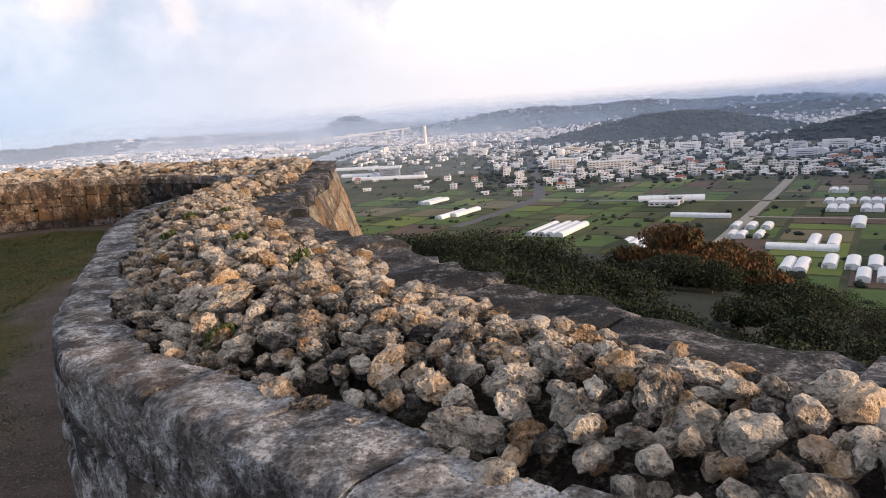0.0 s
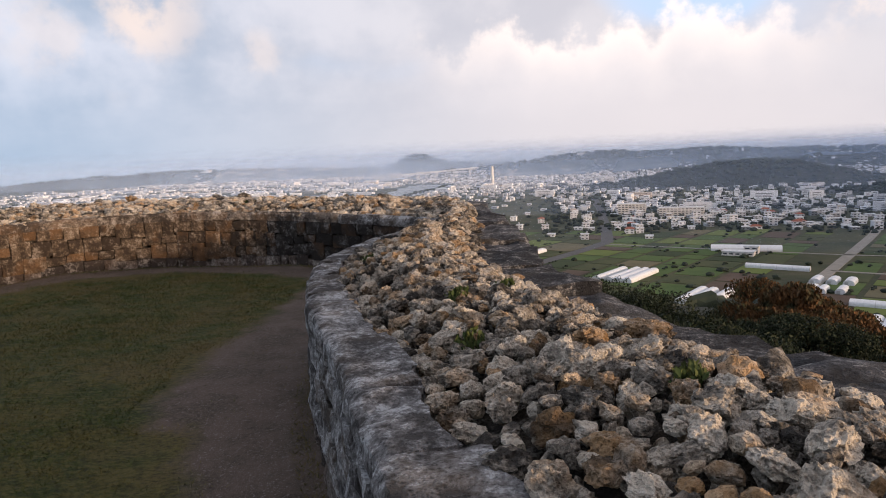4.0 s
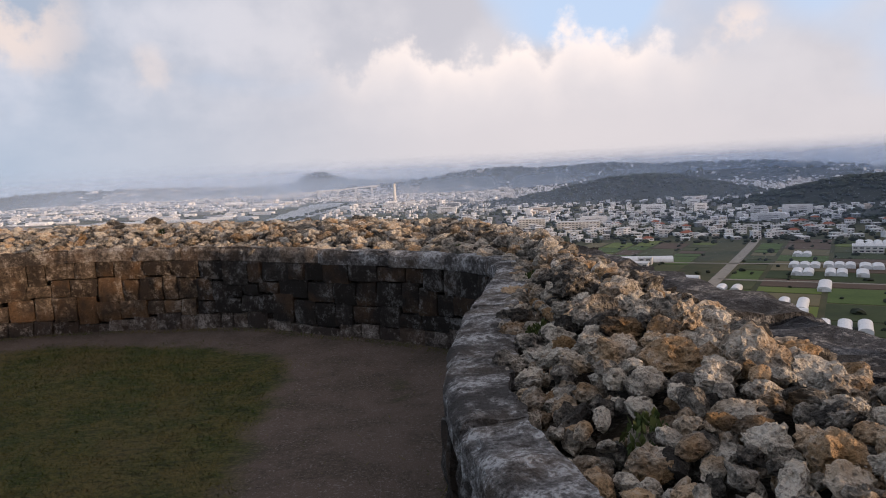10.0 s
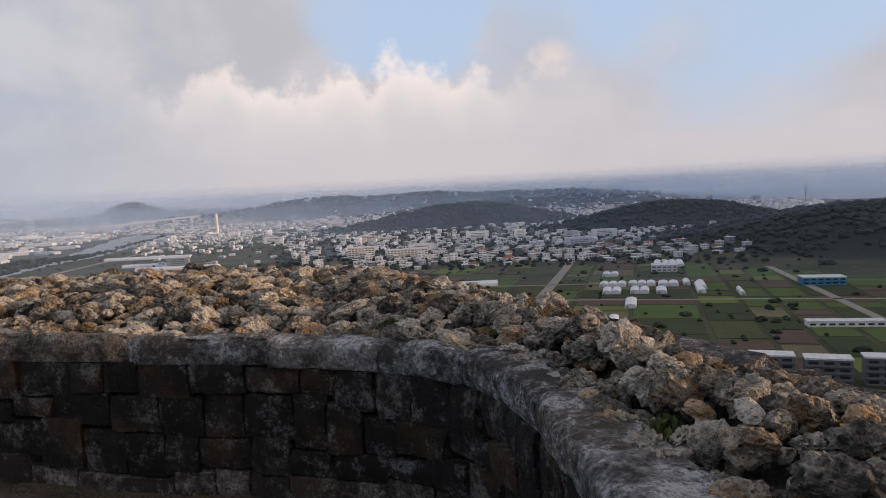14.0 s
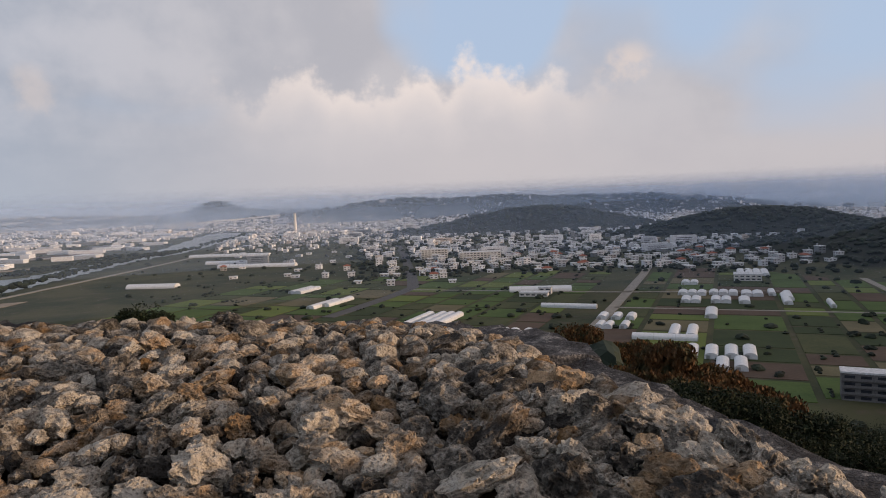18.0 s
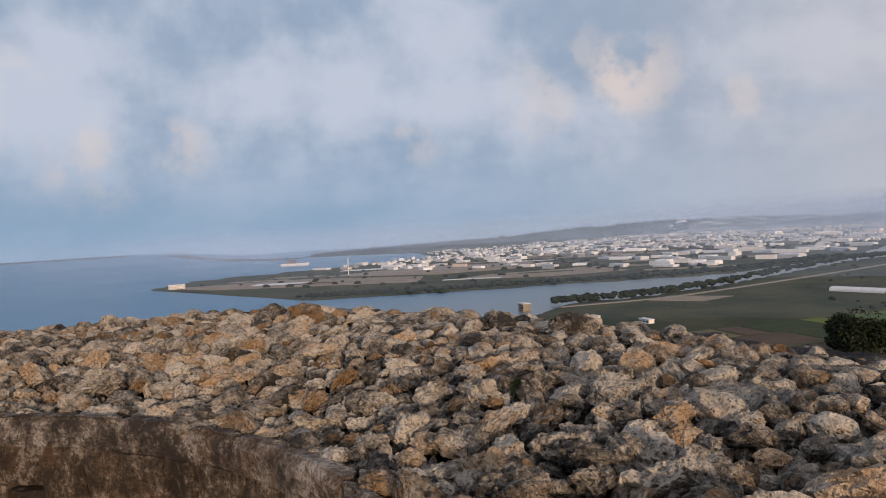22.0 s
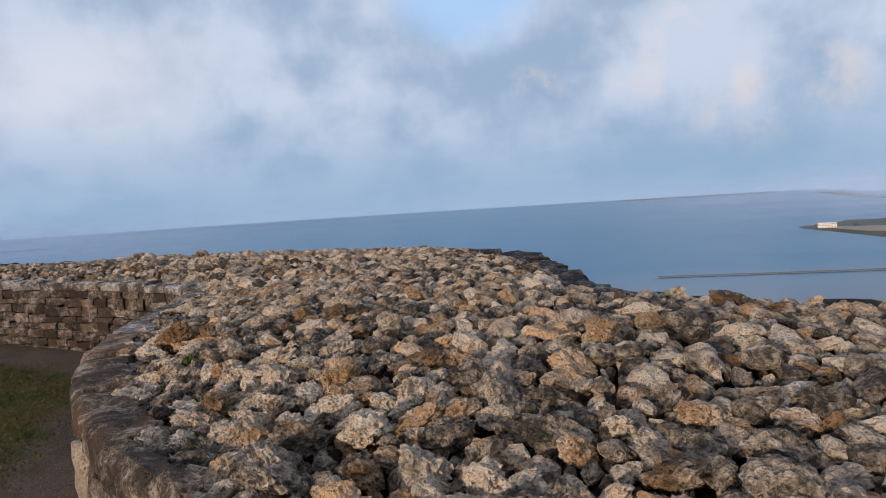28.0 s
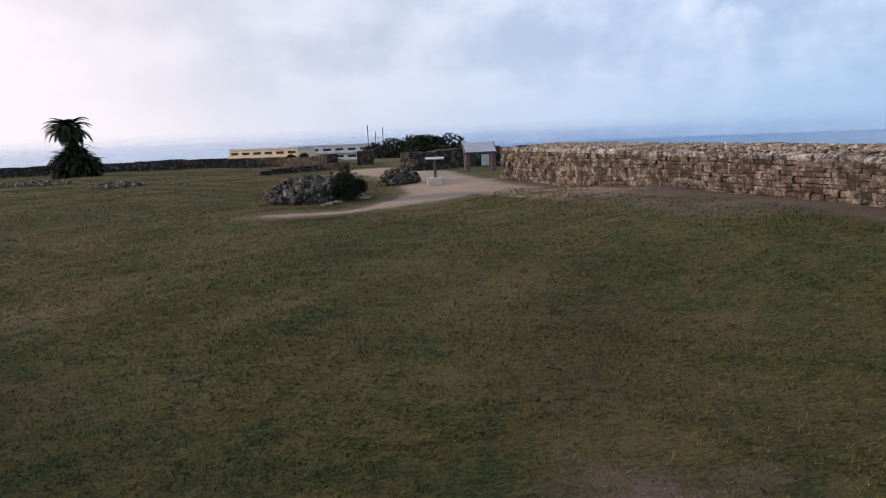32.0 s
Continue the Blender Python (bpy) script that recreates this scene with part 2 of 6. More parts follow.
def limestone(name, pale, dark, ochre, use_ochre=0.4, each="random", white=0.35, dark_share=0.5, vary=1.0, shift_each=1.0, lichen=(0.62, 0.60, 0.57)):
    """Weathered coral limestone: pale where broken, black-grey with lichen, ochre stains, pitted all over."""
    s = Shader(name, 0.95)
    r = s.random() if each == "random" else s.island()
    shift = s.t.nodes.new("ShaderNodeVectorMath")
    shift.operation = "MULTIPLY_ADD"
    shift.inputs[1].default_value = (37.0 * shift_each, 91.0 * shift_each, 53.0 * shift_each)
    s.t.links.new(r, shift.inputs[0])
    s.t.links.new(s.vec("World"), shift.inputs[2])
    v = shift.outputs[0]
    a = s.noise(v, 6.5, 5.0, 0.6)
    b = s.noise(v, 24.0, 6.0, 0.68)
    c = s.noise(v, 70.0, 4.0, 0.65)
    o = s.noise(v, 4.2, 3.0, 0.5)
    worn = s.math("ADD", s.math("MULTIPLY", a, 0.55), s.math("ADD", s.math("MULTIPLY", b, 0.45), s.math("MULTIPLY", c, 0.15)))
    worn = s.math("ADD", worn, s.math("MULTIPLY", s.math("SUBTRACT", r, 0.5), 0.16 * vary))
    cell = s.noise(v, 62.0, kind="ShaderNodeTexVoronoi")
    pit = s.math("MULTIPLY", s.ramp(cell, 0.34, 0.12), s.ramp(b, 0.40, 0.56))
    lo = 0.50 + 0.10 * (dark_share - 0.5)
    base = s.mix(s.ramp(worn, lo, lo + 0.17), dark, pale)
    tint = s.math("MULTIPLY", s.ramp(s.math("ADD", o, s.math("MULTIPLY", s.math("SUBTRACT", s.math("FRACT", s.math("MULTIPLY", r, 7.31)), 0.5), 0.45)), 0.55, 0.76), use_ochre)
    base = s.mix(tint, base, ochre)
    fleck = s.math("ADD", s.math("MULTIPLY", a, 0.4), s.math("ADD", s.math("MULTIPLY", b, 0.35), s.math("MULTIPLY", c, 0.25)))
    base = s.mix(s.math("MULTIPLY", s.ramp(fleck, 0.53, 0.585), white), base, lichen)
    base = s.mix(s.math("MULTIPLY", pit, 0.45), base, tuple(x * 0.6 for x in dark))
    base = s.mix(s.math("MULTIPLY", s.ramp(c, 0.45, 0.33), 0.55), base, tuple(x * 0.4 for x in dark))
    n = s.t.nodes.new("ShaderNodeVectorMath")
    n.operation = "SCALE"
    s.t.links.new(base, n.inputs[0])
    s.t.links.new(s.ramp(r, 0.0, 1.0, 1 - 0.26 * vary, 1 + 0.22 * vary), n.inputs[3])
    s.colour(n.outputs[0])
    s.bump(s.math("SUBTRACT", s.math("ADD", s.math("MULTIPLY", b, 0.6), s.math("MULTIPLY", c, 0.8)), s.math("MULTIPLY", pit, 0.5)), 1.0, 0.05)
    return s.m


RUBBLE = limestone("rubble limestone", (0.54, 0.485, 0.41), (0.060, 0.055, 0.050), (0.46, 0.27, 0.11), 0.62, dark_share=0.22, vary=0.95)
RUBBLE_FAR = limestone("rubble limestone heap", (0.54, 0.485, 0.41), (0.060, 0.055, 0.050), (0.46, 0.27, 0.11), 0.62, "island", dark_share=0.22, vary=0.95)
# BLOCK is darkened for the unlit inner face: shade put into its colour
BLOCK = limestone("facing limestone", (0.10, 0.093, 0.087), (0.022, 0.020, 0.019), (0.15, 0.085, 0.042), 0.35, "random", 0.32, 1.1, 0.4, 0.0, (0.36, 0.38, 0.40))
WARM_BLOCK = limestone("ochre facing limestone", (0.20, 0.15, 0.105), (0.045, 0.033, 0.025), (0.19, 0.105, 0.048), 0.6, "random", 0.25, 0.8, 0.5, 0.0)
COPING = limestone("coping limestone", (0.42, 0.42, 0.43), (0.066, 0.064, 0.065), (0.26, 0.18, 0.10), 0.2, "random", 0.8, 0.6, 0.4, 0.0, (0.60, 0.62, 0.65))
WARM_COPING = limestone("warm coping limestone", (0.31, 0.265, 0.225), (0.055, 0.046, 0.041), (0.22, 0.13, 0.07), 0.4, "random", 0.6, 0.75, 0.4, 0.0, (0.46, 0.44, 0.42))
# dark, so that gaps between stones read as shaded crevices: shade put into colour
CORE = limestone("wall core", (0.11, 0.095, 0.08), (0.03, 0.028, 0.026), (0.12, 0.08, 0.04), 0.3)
CLIFF = limestone("outer wall limestone", (0.36, 0.31, 0.24), (0.10, 0.09, 0.08), (0.42, 0.23, 0.08), 0.7, "island")


def ground_material():
    s = Shader("grass, paths and fields", 0.95)
    v = s.vec("World")
    a = s.noise(v, 0.45, 4.0, 0.6)
    b = s.noise(v, 2.6, 6.0, 0.65)
    c = s.noise(v, 34.0, 5.0, 0.7)
    d = s.noise(v, 140.0, 2.0, 0.6)
    grass = s.mix(s.ramp(b, 0.42, 0.57), (0.018, 0.032, 0.004), (0.058, 0.050, 0.011))
    grass = s.mix(s.math("MULTIPLY", s.ramp(a, 0.50, 0.58), 0.65), grass, (0.095, 0.066, 0.026))
    tuft = s.noise(s.vec("World", (1, 2.2, 1)), 7.0, 5.0, 0.7)
    grass = s.mix(s.ramp(tuft, 0.50, 0.62, 0.0, 0.65), grass, (0.080, 0.070, 0.018))
    grass = s.mix(s.ramp(tuft, 0.46, 0.36, 0.0, 0.65), grass, (0.012, 0.018, 0.005))
    stalk = s.noise(s.vec("World", (1, 1.8, 1)), 24.0, 4.0, 0.7)
    grass = s.mix(s.ramp(stalk, 0.51, 0.60, 0.0, 0.6), grass, (0.092, 0.080, 0.022))
    grass = s.mix(s.ramp(stalk, 0.47, 0.38, 0.0, 0.7), grass, (0.010, 0.014, 0.004))
    grass = s.mix(s.ramp(c, 0.48, 0.68, 0.0, 0.35), grass, (0.095, 0.085, 0.026))
    grass = s.mix(s.ramp(c, 0.44, 0.30, 0.0, 0.75), grass, (0.012, 0.017, 0.006))
    grass = s.mix(s.ramp(d, 0.40, 0.28, 0.0, 0.6), grass, (0.018, 0.021, 0.008))
    dirt = s.mix(s.ramp(c, 0.3, 0.75), (0.034, 0.025, 0.019), (0.100, 0.077, 0.060))
    dirt = s.mix(s.ramp(b, 0.42, 0.58, 0.0, 0.6), dirt, (0.110, 0.082, 0.068))
    dirt = s.mix(s.ramp(s.noise(v, 55.0, 2.0, 0.5), 0.62, 0.68, 0.0, 0.4), dirt, (0.26, 0.235, 0.22))
    dirt = s.mix(s.ramp(d, 0.60, 0.72, 0.0, 0.7), dirt, (0.27, 0.24, 0.22))
    at = s.t.nodes.new("ShaderNodeAttribute")
    at.attribute_name = "bare"
    edge = s.ramp(s.math("ADD", at.outputs["Fac"], s.math("MULTIPLY", s.math("SUBTRACT", b, 0.5), 0.9)), 0.35, 0.65)
    sandy = s.t.nodes.new("ShaderNodeAttribute")
    sandy.attribute_name = "gravel"
    coral = s.mix(s.ramp(c, 0.3, 0.7), (0.17, 0.128, 0.10), (0.33, 0.27, 0.22))
    dirt = s.mix(s.ramp(s.math("ADD", sandy.outputs["Fac"], s.math("MULTIPLY", s.math("SUBTRACT", b, 0.5), 0.6)), 0.3, 0.7), dirt, coral)
    near = s.mix(edge, grass, dirt)
    e = s.noise(v, 0.012, 5.0, 0.6)
    f = s.noise(v, 0.09, 4.0, 0.6)
    land = s.mix(s.ramp(e, 0.40, 0.62), (0.026, 0.036, 0.017), (0.060, 0.062, 0.030))
    land = s.mix(s.ramp(f, 0.55, 0.72, 0.0, 0.7), land, (0.085, 0.068, 0.05))
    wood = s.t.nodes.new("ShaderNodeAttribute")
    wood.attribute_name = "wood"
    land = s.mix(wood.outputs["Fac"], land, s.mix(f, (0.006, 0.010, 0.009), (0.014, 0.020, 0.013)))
    far = s.t.nodes.new("ShaderNodeAttribute")
    far.attribute_name = "lowland"
    s.colour(s.mix(far.outputs["Fac"], near, land))
    s.bump(s.math("ADD", c, s.math("MULTIPLY", d, 0.5)), 0.7, 0.03)
    return s.m


GROUND = ground_material()


def leaf_material(name, a, b, dry=None):
    s = Shader(name, 0.75)
    r = s.island()
    col = s.mix(r, a, b)
    if dry:
        col = s.mix(s.ramp(s.noise(s.vec("World"), 0.9, 3.0), 0.45, 0.6), col, dry)
    s.colour(col)
    return s.m


LEAF = leaf_material("dark leaves", (0.006, 0.011, 0.005), (0.015, 0.024, 0.008))
LEAF_RED = leaf_material("russet leaves", (0.055, 0.027, 0.010), (0.115, 0.055, 0.018), (0.025, 0.028, 0.011))
WOODS = leaf_material("far woods", (0.007, 0.013, 0.010), (0.020, 0.030, 0.018))
BARK = plain("bark", (0.11, 0.085, 0.065), 0.95, vary=0.4, scale=30)


def water_material():
    s = Shader("sea water", 0.3)
    v = s.vec("World", (1, 1, 1))
    n = s.noise(v, 0.0016, 3.0, 0.5)
    where = s.t.nodes.new("ShaderNodeSeparateXYZ")
    s.t.links.new(v, where.inputs[0])
    calm = s.ramp(where.outputs[0], -900.0, -350.0)      # the sheltered river mirrors more; reflected sky is also painted in as paler colour
    s.colour(s.mix(calm, s.mix(n, (0.018, 0.135, 0.29), (0.030, 0.165, 0.32)), (0.13, 0.145, 0.145)))
    s.t.links.new(s.ramp(where.outputs[0], -900.0, -350.0, 0.16, 0.75), s.b.inputs["Specular IOR Level"])
    s.bump(s.noise(v, 0.12, 4.0, 0.7), 0.35, 1.2)
    return s.m


WATER = water_material()
# ---- helpers of this scene ----
def mesh_of(name, verts, faces, material, smooth=False):
    me = bpy.data.meshes.new(name)
    me.from_pydata(verts, [], faces)
    me.materials.append(material)
    if smooth:
        me.polygons.foreach_set("use_smooth", [True] * len(me.polygons))
    me.update()
    return me


def part(name, data, material, parent, label="", at=None):
    """Links a mesh or a bmesh as one object under a thing or a part."""
    if isinstance(data, bmesh.types.BMesh):
        me = bpy.data.meshes.new(name)
        data.to_mesh(me)
        data.free()
        me.materials.append(material)
        data = me
    ob = new(name, data)
    if parent is not None:
        ob.parent = parent
    if at is not None:
        ob.matrix_basis = at
    if label:
        ob["label"] = label
    return ob


def thing(name, label, category, at=None, group="", kind=""):
    ob = new(name)
    if at is not None:
        ob.matrix_basis = at
    return tagged(ob, label, category, group, kind)


def box(bm, x0, y0, z0, x1, y1, z1, bevel=0.0):
    m = Matrix.LocRotScale(((x0 + x1) / 2, (y0 + y1) / 2, (z0 + z1) / 2), None, (x1 - x0, y1 - y0, z1 - z0))
    geo = bmesh.ops.create_cube(bm, size=1, matrix=m)
    if bevel:
        edges = list({e for v in geo["verts"] for e in v.link_edges})
        bmesh.ops.bevel(bm, geom=edges, offset=bevel, segments=1, affect="EDGES")
    return geo


def smooth01(v):
    v = np.clip(v, 0, 1)
    return v * v * (3 - 2 * v)


# ---- the parapet: stations of its inner edge, outer edge and coping height ----
STATIONS = [
    (4.6, -5.2, 5.9, -4.3, 0.82), (2.6, -2.0, 3.8, -1.1, 0.82), (0.9, 0.25, 2.0, 1.15, 0.82), (-0.2, 1.3, 1.2, 2.0, 0.82),
    (-0.88, 1.97, 0.75, 2.6, 0.82), (-1.5, 2.65, 0.2, 3.4, 0.82), (-1.95, 3.7, -0.10, 4.25, 0.82), (-2.4, 5.0, -0.60, 5.0, 0.82),
    (-2.75, 6.0, -0.92, 5.8, 0.82), (-3.0, 7.1, -1.30, 6.95, 0.82), (-3.0, 8.1, -1.35, 8.2, 0.82), (-2.75, 9.2, -1.42, 9.6, 0.82),
    (-2.47, 10.4, -1.53, 11.2, 0.81), (-2.6, 11.1, -1.72, 12.8, 0.80), (-3.15, 11.6, -1.95, 14.4, 0.80), (-4.1, 12.15, -3.2, 15.1, 0.82),
    (-5.1, 12.7, -5.0, 15.6, 0.83), (-6.3, 13.0, -6.8, 16.1, 0.84), (-7.3, 12.85, -8.8, 16.2, 0.84), (-8.15, 12.35, -10.4, 15.5, 0.84),
    (-8.7, 11.4, -11.3, 14.2, 0.84), (-9.4, 10.7, -12.2, 13.2, 0.85), (-10.3, 10.15, -13.5, 13.05, 0.86), (-11.3, 9.8, -15.0, 13.0, 0.87),
    (-12.4, 9.6, -16.4, 12.8, 0.87), (-13.4, 9.5, -17.2, 11.8, 0.90), (-13.95, 8.9, -17.4, 10.2, 0.93), (-14.2, 7.9, -17.2, 8.5, 0.98),
    (-14.3, 6.2, -17.0, 6.6, 1.06), (-14.2, 4.2, -16.9, 4.4, 1.10), (-13.95, 1.5, -16.7, 1.5, 1.14), (-13.95, -1.8, -16.7, -1.8, 1.17),
    (-13.8, -5.0, -16.5, -5.0, 1.20),
]


def spline(rows, steps):
    p = np.array(rows, float)
    p = np.vstack([2 * p[0] - p[1], p, 2 * p[-1] - p[-2]])
    out = []
    for i in range(1, len(p) - 2):
        for k in range(steps):
            t = k / steps
            a, b, c, d = p[i - 1], p[i], p[i + 1], p[i + 2]
            out.append(0.5 * (2 * b + (c - a) * t + (2 * a - 5 * b + 4 * c - d) * t * t + (3 * b - a - 3 * c + d) * t ** 3))
    out.append(p[-2])
    return np.array(out)


LINE = spline(STATIONS, 10)
INNER, OUTER, TOPZ = LINE[:, :2], LINE[:, 2:4], LINE[:, 4]
ARC = np.concatenate([[0], np.cumsum(np.linalg.norm(np.diff(INNER, axis=0), axis=1))])


def inner_at(s):
    """Place, direction along and coping height of the inner edge at arc length s."""
    x, y = np.interp(s, ARC, INNER[:, 0]), np.interp(s, ARC, INNER[:, 1])
    x2, y2 = np.interp(s + 0.05, ARC, INNER[:, 0]), np.interp(s + 0.05, ARC, INNER[:, 1])
    x1, y1 = np.interp(s - 0.05, ARC, INNER[:, 0]), np.interp(s - 0.05, ARC, INNER[:, 1])
    d = np.array([x2 - x1, y2 - y1])
    return np.array([x, y]), d / np.linalg.norm(d), float(np.interp(s, ARC, TOPZ))


def inside_poly(x, y, poly):
    inside = np.zeros(np.shape(x), bool)
    n = len(poly)
    for i in range(n):
        (x1, y1), (x2, y2) = poly[i], poly[(i + 1) % n]
        if y1 == y2:
            continue
        inside ^= ((y1 > y) != (y2 > y)) & (x < (x2 - x1) * (y - y1) / (y2 - y1) + x1)
    return inside


def line_distance(x, y, poly, closed=True):
    best = np.full(np.shape(x), 1e9)
    n = len(poly)
    for i in range(n if closed else n - 1):
        (x1, y1), (x2, y2) = poly[i], poly[(i + 1) % n]
        t = np.clip(((x - x1) * (x2 - x1) + (y - y1) * (y2 - y1)) / ((x2 - x1) ** 2 + (y2 - y1) ** 2 + 1e-9), 0, 1)
        best = np.minimum(best, np.hypot(x - x1 - t * (x2 - x1), y - y1 - t * (y2 - y1)))
    return best


# the level hilltop, closed by far walls on the side of the entrance
HILLTOP = [tuple((INNER[i] + OUTER[i]) / 2) for i in range(0, len(LINE), 6)] + [(-18.5, -7), (-20, -30), (2, -42), (26, -38), (30, -14), (12, -6)]
LAND = [(-450, 740), (-390, 830), (-345, 990), (-290, 1370), (-231, 1555), (-130, 2330), (-200, 2450), (-276, 2402), (-299, 1517),
        (-400, 1130), (-608, 931), (-743, 782), (-874, 679), (-1262, 720), (-1537, 744), (-1700, 960), (-1640, 1340), (-1643, 1850),
        (-2100, 2200), (-2700, 2080), (-3150, 2600), (-3300, 3300), (-3000, 4900), (1900, 4900), (1700, 2500), (2300, 1700), (4800, 1500),
        (4800, -4800), (900, -4800), (300, -1500), (-150, -500), (-330, 200)]
# far hills: degrees to the side, metres off, rise, half widths across and along
HILLS = [(-17, 1800, 37, 230, 120), (-22, 1850, 34, 200, 120), (-33, 1520, 34, 150, 110), (-39, 1560, 34, 150, 120), (-46, 1180, 36, 190, 130),
         (-52, 1050, 38, 160, 130), (6, 4100, 74, 140, 200), (1, 4000, 50, 420, 300), (-5, 3500, 48, 380, 260), (-10, 3400, 54, 320, 240),
         (-16, 3200, 54, 300, 240), (-22, 3100, 44, 420, 260), (-30, 3000, 52, 420, 220), (16, 4300, 50, 700, 300), (28, 4400, 44, 700, 260),
         # the five from -65.4 to -128: unseen ridge added to shade the plain
         (38, 4000, 26, 600, 240), (47, 3600, 12, 400, 200), (-65.4, 1924, 165, 270, 260), (-73, 1566, 160, 270, 260), (-85, 1254, 150, 290, 260), (-107, 996, 138, 300, 240), (-128, 1000, 110, 260, 220),
         (12.2, 112, 78, 30, 26), (172, 330, 80, 170, 130)]


def hill_rise(x, y):
    z = np.zeros(np.shape(x))
    for az, d, h, across, along in HILLS:
        a = radians(az)
        fx, fy = -math.sin(a), math.cos(a)
        u, v = x * fx + y * fy - d, x * fy - y * fx
        z = z + h * np.exp(-((u / along) ** 2 + (v / across) ** 2))
    return z


def top_ground(x, y):
    """The turf within the walls: level by the bend, higher towards the entrance side."""
    west = smooth01((-4.6 - x) / 4.0)
    g = (0.30 + 0.12 * smooth01((-10.5 - x) / 3.0)) * smooth01((9.9 - y) / 5.6) * west
    g = g + 0.38 * smooth01((2.0 - y) / 9.0) * (1 - west)
    g = g + 0.15 * smooth01((-10.0 - x) / 3.0) * smooth01((10.6 - y) / 2.8) * smooth01((y + 3.0) / 6.0)
    return g + 0.03 * np.sin(x * 1.3 + 0.5) * np.sin(y * 1.1) + 0.015 * np.sin(x * 3.1) * np.cos(y * 2.7 + 1)


def ground_height(x, y):
    x, y = np.asarray(x, float), np.asarray(y, float)
    out = ~inside_poly(x, y, HILLTOP)
    d = np.where(out, line_distance(x, y, HILLTOP), 0)
    wave = np.sin(x * 0.11) * np.cos(y * 0.09) * 1.6 + np.sin(x * 0.031 + 1) * np.sin(y * 0.027) * 5
    side = 0.21 + 0.11 * smooth01((np.degrees(np.arctan2(x, y)) - 22) / 12)
    fall = top_ground(x, y) - 3.6 * smooth01(d / 0.9) - side * d - 0.35 * np.maximum(d - 95, 0) + 0.4 * wave * smooth01(d / 25)
    low = -95 + hill_rise(x, y)
    land = inside_poly(x, y, LAND)
    shore = line_distance(x, y, LAND)
    low = np.where(land, np.maximum(low, -95), -95 - 8 * smooth01(shore / 25)) - np.where(land, 2.6 * smooth01((8 - shore) / 8), 2.6)
    z = np.where(out, np.maximum(fall, low), top_ground(x, y))
    return z, out, d


def build_ground():
    rings = np.concatenate([np.arange(0, 34, 0.3), 34 * 1.035 ** np.arange(0, 148)])
    rings = np.concatenate([rings[rings < 4900], [4980.0]])
    seg = 420
    ang = np.linspace(0, 2 * np.pi, seg, endpoint=False)
    cx, cy = -6.0, 7.0
    r = rings[1:]
    x = np.concatenate([[cx], (cx + np.outer(r, np.cos(ang))).ravel()])
    y = np.concatenate([[cy], (cy + np.outer(r, np.sin(ang))).ravel()])
    z, out, d = ground_height(x, y)
    faces = [(0, 1 + k, 1 + (k + 1) % seg) for k in range(seg)]
    for i in range(len(r) - 1):
        a, b = 1 + i * seg, 1 + (i + 1) * seg
        faces += [(a + k, b + k, b + (k + 1) % seg, a + (k + 1) % seg) for k in range(seg)]
    me = mesh_of("ground", np.stack([x, y, z], 1).tolist(), faces, GROUND, True)
    # worn earth along the foot of the wall and on the way to the entrance
    wall_d = line_distance(x, y, [tuple(p) for p in INNER[::5]], False)
    bare = smooth01((1.1 - wall_d) / 0.8) * (y > -6)
    bare = np.maximum(bare, smooth01((0.9 - line_distance(x, y, [(-3.5, 6.5), (-3.6, 9.5), (-3.6, 11.2)], False)) / 0.8) * 0.9)
    way = line_distance(x, y, [(-8.2, -1.0), (-9.4, -0.8), (-10.6, -1.8), (-12.0, -3.4), (-12.6, -6), (-13.0, -11), (-12, -16)], False)
    wide = 0.42 + 0.85 * smooth01((-9.5 - x) / 2.5)
    bare = np.maximum(bare, smooth01((wide + 0.5 - way) / 1.1))
    strip = line_distance(x, y, [(-13.2, 4.5), (-12.9, 0.5), (-12.6, -3.5), (-13, -8)], False)
    bare = np.maximum(bare, smooth01((1.15 - strip) / 0.7))
    gravel = np.maximum(smooth01((wide + 0.4 - way) / 1.2), smooth01((1.3 - strip) / 0.9) * 0.7 * smooth01((5.0 - y) / 6))
    bare = np.maximum(bare, 0.55 * smooth01((1.6 - np.hypot(x + 9.0, y - 9.4)) / 1.2))
    low = (out & (d > 2)).astype(float)
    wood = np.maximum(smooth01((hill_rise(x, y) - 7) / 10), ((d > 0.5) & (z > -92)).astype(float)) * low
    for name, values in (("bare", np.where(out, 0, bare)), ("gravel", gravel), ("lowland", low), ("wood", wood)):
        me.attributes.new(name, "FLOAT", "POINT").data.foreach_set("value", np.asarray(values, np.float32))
    return tagged(new("ground", me), "mown hilltop turf with worn earth paths, falling to farmland", "ground", kind="structure")


build_ground()

# sea and river, one sheet
def water_level(x, y):
    """Level near by; the open sea to the west is lifted to the true horizon, since its far reaches are drawn closer."""
    x, y = np.asarray(x, float), np.asarray(y, float)
    az = np.degrees(np.arctan2(-x, y))
    return -97 + 48 * smooth01((np.hypot(x, y) - 2900) / 2600) / 0.87 * smooth01((az - 56) / 8) * smooth01((178 - az) / 10)


wr, wa = [0, 600, 1500, 2400, 2900, 3200, 3500, 3800, 4100, 4400, 4700, 4950], np.linspace(0, 2 * np.pi, 180, endpoint=False)
wv = [(r * math.cos(a), r * math.sin(a)) for r in wr[1:] for a in wa]
wz = water_level([q[0] for q in wv], [q[1] for q in wv])
wv = [(0, 0, -97.0)] + [(x, y, float(z)) for (x, y), z in zip(wv, wz)]
wf = [(0, 1 + k, 1 + (k + 1) % 180) for k in range(180)]
